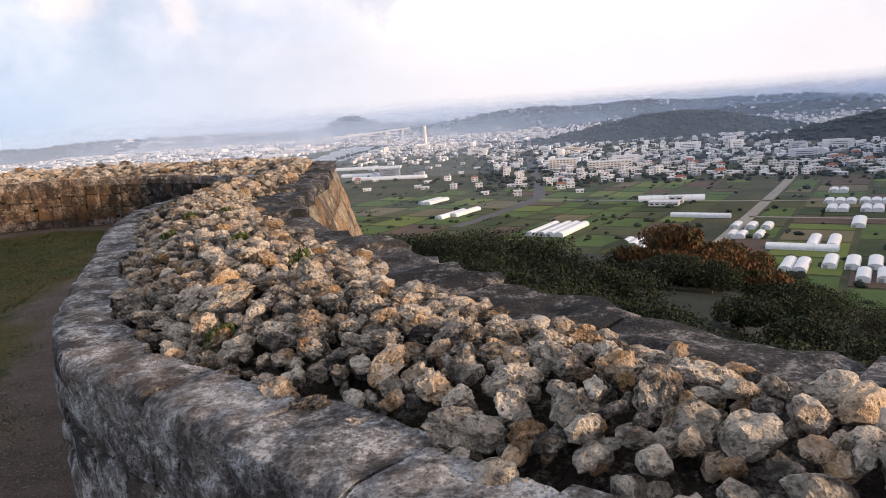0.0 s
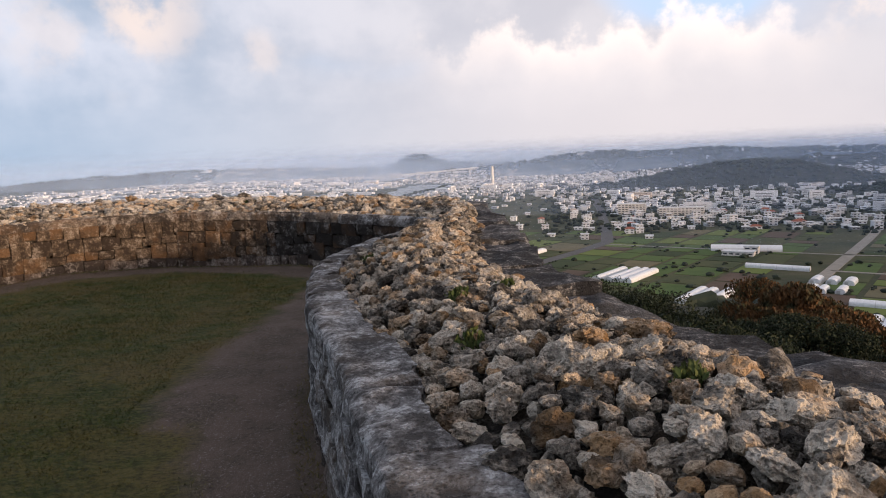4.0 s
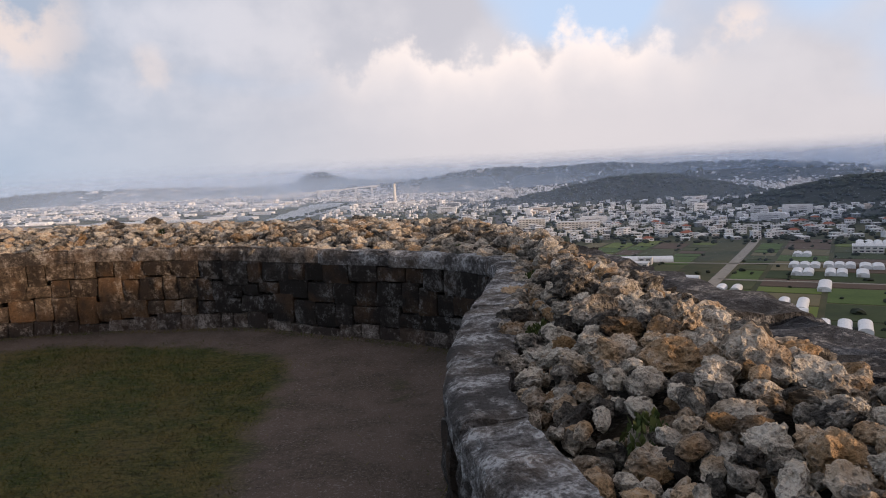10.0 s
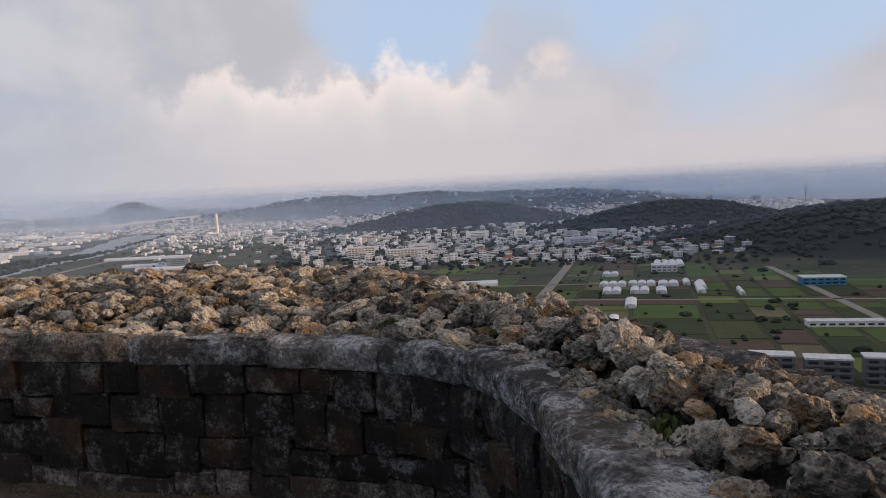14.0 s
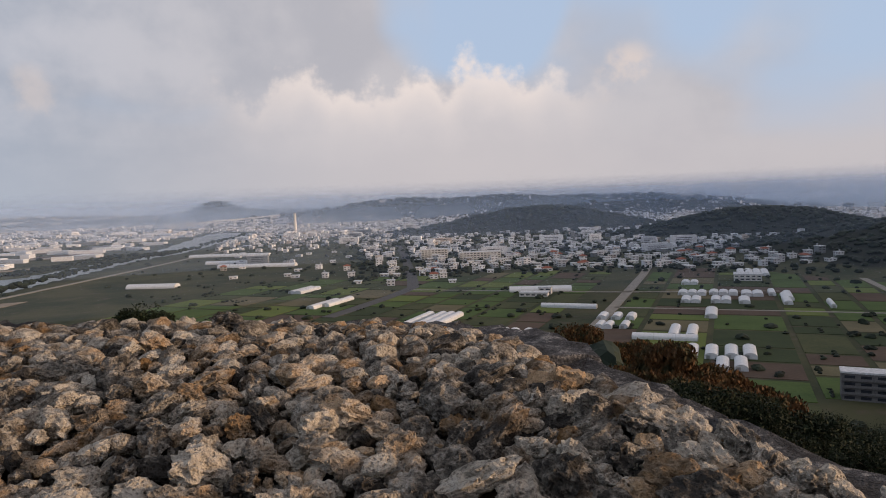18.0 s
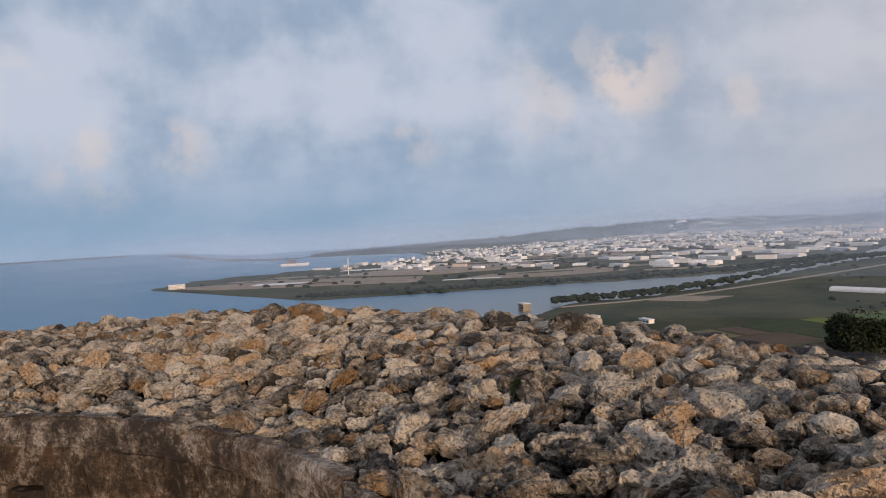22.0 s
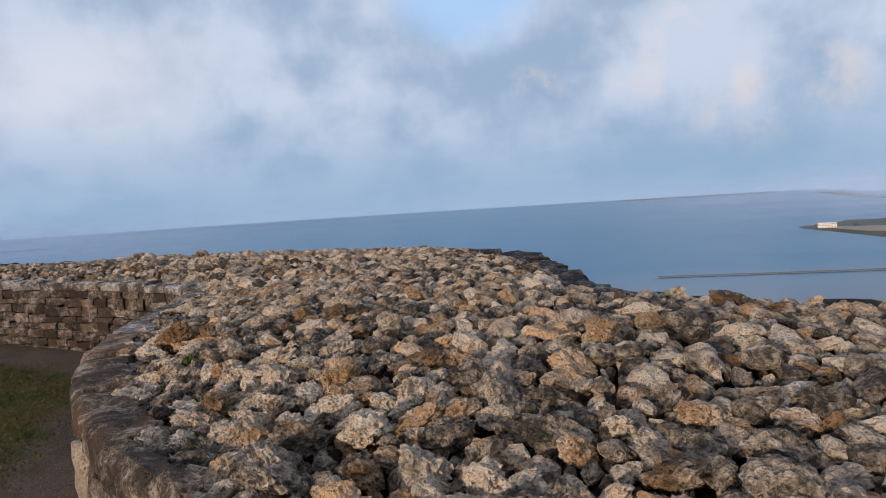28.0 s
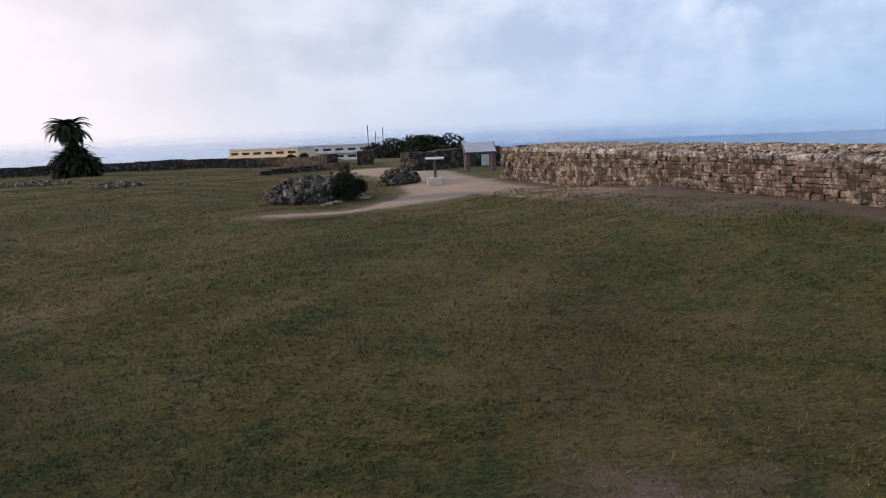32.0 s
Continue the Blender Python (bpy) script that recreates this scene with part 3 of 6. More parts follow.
wf += [(1 + i * 180 + k, 181 + i * 180 + k, 181 + i * 180 + (k + 1) % 180, 1 + i * 180 + (k + 1) % 180) for i in range(len(wr) - 2) for k in range(180)]
tagged(new("water", mesh_of("water", wv, wf, WATER, True)), "calm blue-green sea and river under a hazy sky", "water", kind="structure")


def build_wall_core():
    """The rubble-filled body of the parapet under its facing, coping and loose stones."""
    n = len(LINE)
    verts, faces = [], []
    for i in range(n):
        a, b, z = INNER[i], OUTER[i], TOPZ[i]
        w = b - a
        L = np.linalg.norm(w)
        w = w / L
        g = float(top_ground(a[0], a[1]))
        row = [(a + w * 0.10, g - 0.4), (a + w * 0.10, z - 0.10), (a + w * 0.40, z - 0.07), (a + w * (0.40 + (L - 0.9) * 0.3), z - 0.01),
               (a + w * (L * 0.5), z + 0.02), (a + w * (L - 0.7), z - 0.02), (b - w * 0.45, z - 0.06), (b - w * 0.06, z - 0.12), (b + w * 2.3, z - 7.5)]
        verts += [(p[0], p[1], h) for p, h in row]
    k = 9
    for i in range(n - 1):
        for j in range(k - 1):
            a = i * k + j
            faces.append((a, a + k, a + k + 1, a + 1))
    faces.append(tuple(range(k)))
    faces.append(tuple((n - 1) * k + j for j in reversed(range(k))))
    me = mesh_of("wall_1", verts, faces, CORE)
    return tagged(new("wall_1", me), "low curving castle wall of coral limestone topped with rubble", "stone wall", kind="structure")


WALL = build_wall_core()
# ---- stones of the parapet ----
def fast_mesh(name, verts, tris, material, smooth=True, sharp=0):
    """A mesh from numpy triangles."""
    me = bpy.data.meshes.new(name)
    me.vertices.add(len(verts))
    me.vertices.foreach_set("co", np.asarray(verts, np.float32).ravel())
    me.loops.add(len(tris) * 3)
    me.loops.foreach_set("vertex_index", np.asarray(tris, np.int32).ravel())
    me.polygons.add(len(tris))
    me.polygons.foreach_set("loop_start", np.arange(0, len(tris) * 3, 3, dtype=np.int32))
    me.polygons.foreach_set("loop_total", np.full(len(tris), 3, np.int32))
    me.polygons.foreach_set("use_smooth", np.full(len(tris), smooth, bool))
    me.materials.append(material)
    me.update(calc_edges=True)
    if sharp:
        me.set_sharp_from_angle(angle=radians(sharp))
    return me


def gather(pieces):
    """Joins (verts, tris) pairs."""
    vs, ts, n = [], [], 0
    for v, t in pieces:
        vs.append(v)
        ts.append(np.asarray(t) + n)
        n += len(v)
    return np.concatenate(vs), np.concatenate(ts)


@functools.lru_cache(maxsize=None)
def sphere_arrays(freq):
    """A sphere of 20 * freq * freq triangles."""
    g = (1 + 5 ** 0.5) / 2
    ico = np.array([(-1, g, 0), (1, g, 0), (-1, -g, 0), (1, -g, 0), (0, -1, g), (0, 1, g), (0, -1, -g), (0, 1, -g), (g, 0, -1), (g, 0, 1), (-g, 0, -1), (-g, 0, 1)])
    sides = [(0, 11, 5), (0, 5, 1), (0, 1, 7), (0, 7, 10), (0, 10, 11), (1, 5, 9), (5, 11, 4), (11, 10, 2), (10, 7, 6), (7, 1, 8),
             (3, 9, 4), (3, 4, 2), (3, 2, 6), (3, 6, 8), (3, 8, 9), (4, 9, 5), (2, 4, 11), (6, 2, 10), (8, 6, 7), (9, 8, 1)]
    index, verts, tris = {}, [], []

    def at(a, b, c, i, j):
        q = ico[a] * (freq - i - j) + ico[b] * i + ico[c] * j
        q = q / np.linalg.norm(q)
        key = tuple(np.round(q, 5) + 0.0)
        if key not in index:
            index[key] = len(verts)
            verts.append(q)
        return index[key]

    for a, b, c in sides:
        for i in range(freq):
            for j in range(freq - i):
                tris.append((at(a, b, c, i, j), at(a, b, c, i + 1, j), at(a, b, c, i, j + 1)))
                if i + j < freq - 1:
                    tris.append((at(a, b, c, i + 1, j), at(a, b, c, i + 1, j + 1), at(a, b, c, i, j + 1)))
    return np.array(verts), np.array(tris)


def boulder(level, seed):
    """A broken lump of coral limestone: flattened sides, knobs and pits."""
    rng = np.random.default_rng(seed)
    v, t = sphere_arrays(level)
    cuts = rng.normal(size=(10, 3))
    cuts /= np.linalg.norm(cuts, axis=1, keepdims=True)
    depth = rng.uniform(0.60, 0.92, 10)
    out = v.copy()
    for c, d in zip(cuts, depth):
        over = np.maximum(out @ c - d, 0)
        out -= np.outer(over * 0.85, c)
    off = Vector(rng.uniform(-40, 40, 3))
    r = np.empty(len(v))
    for i, p in enumerate(v):
        q = Vector(p) + off
        r[i] = 0.24 * noise.noise(q * 1.6) + 0.18 * noise.noise(q * 3.3) - 0.32 * max(0.0, 0.55 - abs(noise.noise(q * 2.3 + off)) * 4)
        if level > 4:
            r[i] += 0.12 * noise.noise(q * 6.0) + 0.08 * noise.noise(q * 11.0) - 0.16 * max(0.0, 0.5 - abs(noise.noise(q * 4.6)) * 4)
        if level > 8:
            r[i] += 0.10 * noise.noise(q * 14) + 0.05 * noise.noise(q * 24)
    out += v * r[:, None]
    out *= rng.uniform((0.95, 0.72, 0.58), (1.3, 1.0, 0.85))
    return out, t


ROCKS_FINE = [boulder(12, 10 + k) for k in range(12)]
ROCKS_MID = [boulder(7, 40 + k) for k in range(12)]
ROCKS_CRUDE = [boulder(2, 90 + k) for k in range(8)]
ROCKS_LOW = [boulder(3, 70 + k) for k in range(8)]


def wall_top(i, f, u):
    """Place on the top of the parapet between stations i and i+1, u across from inner (0) to outer (1)."""
    a = INNER[i] * (1 - f) + INNER[i + 1] * f
    b = OUTER[i] * (1 - f) + OUTER[i + 1] * f
    z = TOPZ[i] * (1 - f) + TOPZ[i + 1] * f
    L = float(np.linalg.norm(b - a))
    p = a + (b - a) * u
    w = u * L
    rise = 0.12 * math.sin(math.pi * min(max((w - 0.35) / max(L - 0.8, 0.2), 0), 1)) ** 0.6
    return p, z - 0.05 + rise, L, w


COPE = lambda s: float(np.interp(s, [0, 12, 16, 19, 21, 26, 28, 32, 34], [0.27, 0.25, 0.20, 0.13, 0.05, 0.06, 0.20, 0.20, 0.10]))


def scatter_rubble():
    """Loose stones packed over the top: the largest first, then smaller ones in the gaps that are left."""
    rng = np.random.default_rng(5)
    mids = (INNER + OUTER) / 2
    marc = np.concatenate([[0], np.cumsum(np.linalg.norm(np.diff(mids, axis=0), axis=1))])
    lens = np.linalg.norm(OUTER - INNER, axis=1)
    cells = collections.defaultdict(list)
    laid = []
    for size, tries, r0, r1, close in ((0, 220, 0.082, 0.108, 0.90), (1, 9000, 0.056, 0.082, 0.80), (1, 80000, 0.034, 0.058, 0.80)):
        ss, uu, rr = rng.uniform(2.5, marc[-1] - 0.1, tries), rng.random(tries), r0 + (r1 - r0) * rng.random(tries) ** 1.5
        ii = np.clip(np.searchsorted(marc, ss) - 1, 0, len(marc) - 2)
        ws = 0.02 + np.array([COPE(q) for q in ARC])[ii] + uu * 3.9
        places = INNER[ii] + (OUTER[ii] - INNER[ii]) * (ws / lens[ii])[:, None]
        margin = np.min([np.hypot(places[:, 0] - q[0], places[:, 1] - q[1]) for q in OUTER[::2]], axis=0)
        ledge = np.where((places[:, 1] > 1.5) & (places[:, 0] > -3.6), np.where(places[:, 1] < 6.5, 0.34, 0.44), 0.30)
        for s, w, r, i, free in zip(ss, ws, rr, ii, (margin > ledge) & (ws < lens[ii] - 0.2)):
            w0, L = COPE(ARC[i]), lens[i]
            far = mids[i][1] < 8.0 and mids[i][0] < -12
            if not free or (size == 0 and (far or w < w0 + 0.1)):
                continue
            r *= 0.66 if far else 0.94 if ARC[i] < 12.5 else 0.84 if ARC[i] < 15 else 1.10 if ARC[i] < 27.5 else 0.96
            cx, cy = int(s / 0.3), int(w / 0.3)
            if any((s - a) ** 2 + (w - b) ** 2 < (close * (r + q)) ** 2 for dx in (-1, 0, 1) for dy in (-1, 0, 1) for a, b, q in cells[cx + dx, cy + dy]):
                continue
            cells[cx, cy].append((s, w, r))
            f = (s - marc[i]) / (marc[i + 1] - marc[i])
            p, z, _, _ = wall_top(i, f, w / L)
            west = mids[i][1] > 11.6 or mids[i][0] < -5
            lift = r * rng.uniform(0.0, 0.6) * (0.4 if far else 1.0) + max(0.055 - r, 0.0) * rng.uniform(0.2, 1.3)
            turn = Euler((rng.uniform(-0.5, 0.5), rng.uniform(-0.5, 0.5), rng.uniform(0, 6.28)))
            sc = r * rng.uniform(0.95, 1.2, 3) * ((1.10, 1.05, 0.92) if west else (1.02, 1.02, 0.98))
            laid.append((p, Matrix.LocRotScale((p[0], p[1], z + lift - (0.06 if far else 0.0)), turn, Vector(sc)), int(rng.integers(0, 12)), r, w, size, far))
    # small stones between and under them
    step = 0.074
    for s in np.arange(2.5, marc[-1] - 0.1, step):
        i = min(int(np.searchsorted(marc, s)), len(marc) - 1) - 1
        if mids[i][1] < 8.0 and mids[i][0] < -12:
            continue
        for w in np.arange(COPE(ARC[i]) + 0.03, min(lens[i] - 0.34, 2.1), step):
            q, b = s + rng.uniform(-0.4, 0.4) * step, w + rng.uniform(-0.4, 0.4) * step
            j = min(max(int(np.searchsorted(marc, q)) - 1, 0), len(marc) - 2)
            p, z, _, _ = wall_top(j, (q - marc[j]) / (marc[j + 1] - marc[j]), b / lens[j])
            if np.min(np.hypot(OUTER[::2, 0] - p[0], OUTER[::2, 1] - p[1])) < 0.42:
                continue
            r = rng.uniform(0.024, 0.040)
            laid.append((p, Matrix.LocRotScale((p[0], p[1], z + rng.uniform(-0.030, 0.012)), Euler(rng.uniform(0, 6.28, 3)), Vector((r, r, r * 0.9))), int(rng.integers(0, 12)), r, b, 2, False))
    # the 300 single stones: two stretches close by the walk
    singles = [k for k, (p, m, pick, r, w, size, far) in enumerate(laid) if size < 2 and w < 1.2 and ((2.0 < p[1] < 6.9 and p[0] > -3.4) or (-9.6 < p[0] < -5.6 and 12.9 < p[1] < 14.2))]
    rng.shuffle(singles)
    singles = set(singles[:300])
    shared = [fast_mesh("rubble_stone", v, t, RUBBLE, False) for v, t in ROCKS_MID]
    pieces = []
    for k, (p, m, pick, r, w, size, far) in enumerate(laid):
        if k in singles:
            part("rubble_stone", shared[pick], RUBBLE, WALL, at=m)
            continue
        near = w < 1.1 and p[1] > 1.5 and not far
        v, t = (ROCKS_FINE[pick] if size == 0 and near and w < 0.75 and r > 0.095 else ROCKS_MID[pick] if near and size == 1 and r > 0.045 or size == 0 else ROCKS_LOW[pick % 8] if size == 1 else ROCKS_CRUDE[pick % 8])
        a = np.array(m)
        pieces.append((v @ a[:3, :3].T + a[:3, 3], t))
    v, t = gather(pieces)
    ob = part("rubble", fast_mesh("rubble", v, t, RUBBLE_FAR, False), RUBBLE_FAR, WALL, "loose broken coral limestone heaped on the wall")
    ob["kind"] = "stuff"


def bent_block(s0, s1, z0, z1, line, depth, out, rng, nu=7, nv=5, top=0.0, rough=0.026, joint=0.004, batter=0.0):
    """One stone of a curved wall between arc lengths s0 and s1: face, ends and, for a coping stone, its broad top.
    line(s) gives place and direction; out is the sign of the side that it faces."""
    off = Vector(rng.uniform(-50, 50, 3))
    bulge = rng.uniform(-0.006, 0.012)
    s0, s1, z0, z1 = s0 + joint, s1 - joint, z0 + joint, z1 - (0 if top else joint)
    skew = rng.uniform(-0.014, 0.014, 4)
    rows = []
    prof = [(0.0, v / (nv - 1)) for v in range(nv)]
    if top:
        prof += [(top * k / 5, 1.0) for k in range(1, 6)]
    for kp, (back, v) in enumerate(prof):
        row = []
        for k in range(nu):
            u = k / (nu - 1)
            s = s0 + (s1 - s0) * u + (skew[0] * (1 - u) + skew[1] * u) * (v - 0.5)
            p, d, _ = line(s)
            n = np.array([d[1], -d[0]]) * out
            z = z0 + (z1 - z0) * v + (skew[2] * (1 - u) + skew[3] * u) * (1 if v == 1 and not top else 0) * 0.5
            edge = min(u, 1 - u, 1) * 2
            ve = min(v, 1 - v) * 2 if not top else min(v * 2, 1)
            soft = (1 - min(edge * 5.0, 1)) ** 2 * 0.009 + (1 - min(ve * 5.0, 1)) ** 2 * 0.008
            q = Vector((p[0], p[1], z + back)) + off
            jag = rough * (noise.noise(q * 5) + 0.7 * noise.noise(q * 13) + 0.35 * noise.noise(q * 29))
            e = bulge - soft + jag + batter * (1 - v)
            if back == 0 and not (top and v == 1):
                w = n * e
                zz = z
            elif back == 0:
                w = n * (e - 0.016)
                zz = z - 0.012 + jag * 0.6
            else:
                w = n * (-back + (0 if kp < len(prof) - 1 else jag * 2.5))
                zz = z + jag * 0.8 - (1 - min(edge * 9, 1)) * 0.004
            row.append((p[0] + w[0], p[1] + w[1], zz))
        rows.append(row)
    verts = [c for r in rows for c in r]
    m = len(prof)
    tris = []
    for j in range(m - 1):
        for k in range(nu - 1):
            a, b, c, d = j * nu + k, j * nu + k + 1, (j + 1) * nu + k + 1, (j + 1) * nu + k
            tris += [(a, b, c), (a, c, d)] if out < 0 else [(a, c, b), (a, d, c)]
    # ends and underside go back into the wall
    back = []
    ring = [k for k in range(nu)] + [j * nu + nu - 1 for j in range(1, m)] + [(m - 1) * nu + k for k in reversed(range(nu - 1))] + [j * nu for j in reversed(range(1, m - 1))]
    base = len(verts)
    for idx in ring:
        x, y, z = verts[idx]
        j, k = divmod(idx, nu)
        s = s0 + (s1 - s0) * k / (nu - 1)
        p, d, _ = line(s)
        n = np.array([d[1], -d[0]]) * out
        if top and j >= nv:
            back.append((x, y, z - 0.12))
        else:
            back.append((x - n[0] * depth, y - n[1] * depth, z - (0.12 if top and j == nv - 1 else 0)))
    verts += back
    for k in range(len(ring)):
        a, b = ring[k], ring[(k + 1) % len(ring)]
        c, d = base + (k + 1) % len(ring), base + k
        tris += [(a, d, c), (a, c, b)] if out < 0 else [(a, c, d), (a, b, c)]
    return np.array(verts), np.array(tris)


def face_wall():
    """Facing blocks in rough courses and the coping stones along the inner edge, and slabs along the outer one."""
    rng = np.random.default_rng(8)
    total = ARC[-1]
    singles, rest = [], []

    def wob(q, c):
        return 0.034 * math.sin(q * 2.3 + c * 2.1) + 0.022 * math.sin(q * 5.1 + c) + 0.012 * math.sin(q * 11.0 + 3 * c)

    for c in range(8):
        s = (2.0 if c < 4 else 30.5) + rng.uniform(0, 0.3)
        while s < total - 0.1:
            courses = 8 if s > 30.5 else 4
            far = s > 30.5
            long = rng.uniform(0.09, 0.22) if far else rng.uniform(0.16, 0.34)
            s1 = min(s + long, total)
            p, d, zt = inner_at((s + s1) / 2)
            g = float(top_ground(p[0] - 0.0, p[1])) - 0.06
            h = zt - (0.08 if far else 0.13) - g
            even = 0.35 if far else 1.0
            lift = wob(s, c) * even
            z0 = g + h * c / courses + (lift if c else 0)
            z1 = g + h * (c + 1) / courses + (wob(s, c + 1) * even if c < courses - 1 else 0)
            blk = bent_block(s, s1, z0, z1, inner_at, 0.10, -1, rng, 7 if not far else 4, 5 if not far else 4, rough=0.024 if far else 0.022, joint=0.003 if far else 0.005)
            if 8.0 < s < 26.5 and len(singles) < 300 and c >= 1:
                singles.append(blk)
            else:
                rest.append(blk)
            s = s1
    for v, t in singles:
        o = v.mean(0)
        # the darkened stone goes on the stretch that lies in shade
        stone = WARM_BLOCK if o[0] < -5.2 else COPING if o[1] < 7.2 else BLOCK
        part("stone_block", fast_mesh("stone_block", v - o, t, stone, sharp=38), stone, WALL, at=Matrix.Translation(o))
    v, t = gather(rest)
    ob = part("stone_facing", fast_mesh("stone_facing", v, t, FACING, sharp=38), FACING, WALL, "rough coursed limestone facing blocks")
    ob["kind"] = "stuff"
    s = 2.0
    while s < total - 0.1:
        s1 = min(s + (rng.uniform(0.2, 0.4) if s > 30.5 else rng.uniform(0.38, 0.85)), total)
        zt = inner_at((s + s1) / 2)[2]
        v, t = bent_block(s, s1, zt - (0.085 if s > 30.5 else 0.135), zt + rng.uniform(-0.004, 0.005), inner_at, 0.12, -1, rng, 16, 5, top=COPE(s) + rng.uniform(-0.03, 0.07), rough=0.019, joint=0.0015)
        o = v.mean(0)
        stone = WARM_COPING if 20.0 < s < 29.0 else COPING
        part("coping_stone", fast_mesh("coping_stone", v - o, t, stone, sharp=34), stone, WALL, at=Matrix.Translation(o))
        s = s1
    oarc = np.concatenate([[0], np.cumsum(np.linalg.norm(np.diff(OUTER, axis=0), axis=1))])

    def outer_at(q):
        x, y = np.interp(q, oarc, OUTER[:, 0]), np.interp(q, oarc, OUTER[:, 1])
        d = np.array([np.interp(q + 0.06, oarc, OUTER[:, 0]) - np.interp(q - 0.06, oarc, OUTER[:, 0]), np.interp(q + 0.06, oarc, OUTER[:, 1]) - np.interp(q - 0.06, oarc, OUTER[:, 1])])
        return np.array([x, y]), d / np.linalg.norm(d), float(np.interp(q, oarc, TOPZ))

    q = 2.0
    while q < oarc[-1] - 0.1:
        q1 = min(q + rng.uniform(0.45, 0.95), oarc[-1])
        zt = outer_at((q + q1) / 2)[2] - 0.02 + rng.uniform(-0.03, 0.03)
        v, t = bent_block(q, q1, zt - 0.16, zt, outer_at, 0.12, 1, rng, 8, 4, top=rng.uniform(0.44, 0.58), rough=0.045, joint=0.003)
        o = v.mean(0)
        part("cap_slab", fast_mesh("cap_slab", v - o, t, CAP, sharp=30), CAP, WALL, at=Matrix.Translation(o))
        q = q1
    def lean_out(u, c):
        p, d, z = outer_at(u)
        return p + np.array([d[1], -d[0]]) * 0.11 * c, d, z

    pieces = []
    for c in range(9):
        q = 3.0 + rng.uniform(0, 0.4)
        while q < 24.0:
            q1 = q + rng.uniform(0.35, 0.8)
            zt = outer_at(q)[2] - 0.17
            pieces.append(bent_block(q, q1, zt - 0.36 * (c + 1), zt - 0.36 * c, lambda u, c=c: lean_out(u, c), 0.25, 1, rng, 4, 3, rough=0.03, batter=0.11))
            q = q1
    v, t = gather(pieces)
    ob = part("outer_facing", fast_mesh("outer_facing", v, t, CLIFF), CLIFF, WALL, "tall outer face of ochre limestone blocks")
    ob["kind"] = "stuff"


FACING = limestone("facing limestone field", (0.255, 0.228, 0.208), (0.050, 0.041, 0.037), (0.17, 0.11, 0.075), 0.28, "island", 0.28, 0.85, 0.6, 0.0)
CAP = limestone("cap limestone", (0.115, 0.120, 0.135), (0.022, 0.023, 0.027), (0.12, 0.10, 0.07), 0.2, "random", 0.35, 0.7, 0.5, 0.0)
scatter_rubble()
face_wall()


def pale_scar():
    """A broken pale patch in the face of the bulge."""
    rng = np.random.default_rng(12)
    s = float(ARC[np.argmin(np.hypot(INNER[:, 0] + 9.6, INNER[:, 1] - 10.56))])
    for k, (a, b, z0, z1) in enumerate(((-0.07, 0.09, 0.49, 0.77), (-0.03, 0.06, 0.40, 0.495))):
        v, t = bent_block(s + a, s + b, z0, z1, lambda u: (inner_at(u)[0] + np.array([-inner_at(u)[1][1], inner_at(u)[1][0]]) * 0.028, inner_at(u)[1], 0.0), 0.03, -1, rng, 6, 6, rough=0.02)
        o = v.mean(0)
        part("pale_patch", fast_mesh("pale_patch", v - o, t, SCAR), SCAR, WALL, "pale broken patch of fresh limestone", at=Matrix.Translation(o))


SCAR = limestone("fresh limestone", (0.42, 0.37, 0.31), (0.22, 0.19, 0.16), (0.40, 0.28, 0.16), 0.3, "random", 0.4, 0.1, 0.4)
pale_scar()
# ---- the plain: fields, roads, farm buildings, town, woods, haze sheets ----
WHITE_WALL = plain("weathered white render", (0.62, 0.61, 0.59), 0.85, vary=0.2, scale=0.4, space="World")
ROOF_GREY = plain("grey flat roof", (0.54, 0.56, 0.59), 0.9, vary=0.25, scale=0.5, space="World")
ROOF_RED = plain("red tiled roof", (0.24, 0.09, 0.06), 0.85, vary=0.25, scale=0.7, space="World")
DARK_GLASS = plain("dark window", (0.03, 0.035, 0.045), 0.25, vary=0.3, scale=0.6, space="World")
PLASTIC = plain("greenhouse sheeting", (0.60, 0.62, 0.65), 0.45, vary=0.12, scale=0.7, space="World")
STEEL = plain("galvanised steel", (0.42, 0.43, 0.44), 0.45, 0.8)
ASPHALT = plain("asphalt", (0.085, 0.085, 0.088), 0.92, vary=0.2, scale=0.2, space="World")
TRACK = plain("pale farm road", (0.24, 0.225, 0.20), 0.95, vary=0.2, scale=0.3, space="World")
SAND = plain("pale bare ground", (0.25, 0.21, 0.165), 0.95, vary=0.22, scale=0.04, space="World")
CONCRETE = plain("weathered concrete", (0.14, 0.14, 0.145), 0.9, vary=0.25, scale=1.5, space="World")
CREAM_WALL = plain("cream render", (0.62, 0.52, 0.37), 0.85, vary=0.12, scale=0.4, space="World")
BLUE_ROOF = plain("blue sheet roof", (0.07, 0.22, 0.36), 0.5, vary=0.15, scale=0.4, space="World")


def house_tint(name, each):
    s = Shader(name, 0.85)
    r = s.random() if each == "random" else s.island()
    r2 = s.math("FRACT", s.math("MULTIPLY", r, 5.37))
    col = s.mix(r2, (0.48, 0.50, 0.54), (0.84, 0.86, 0.90))
    col = s.mix(s.ramp(r, 0.84, 0.86), col, (0.55, 0.48, 0.42))
    col = s.mix(s.ramp(r, 0.88, 0.89), col, (0.20, 0.22, 0.24))
    n = s.noise(s.vec("World"), 0.35, 5.0, 0.65)
    s.colour(s.mix(s.ramp(n, 0.40, 0.75, 0.0, 0.35), col, (0.24, 0.24, 0.24)))
    return s.m


HOUSE = house_tint("house render", "random")
HOUSE_FAR = house_tint("town render", "island")


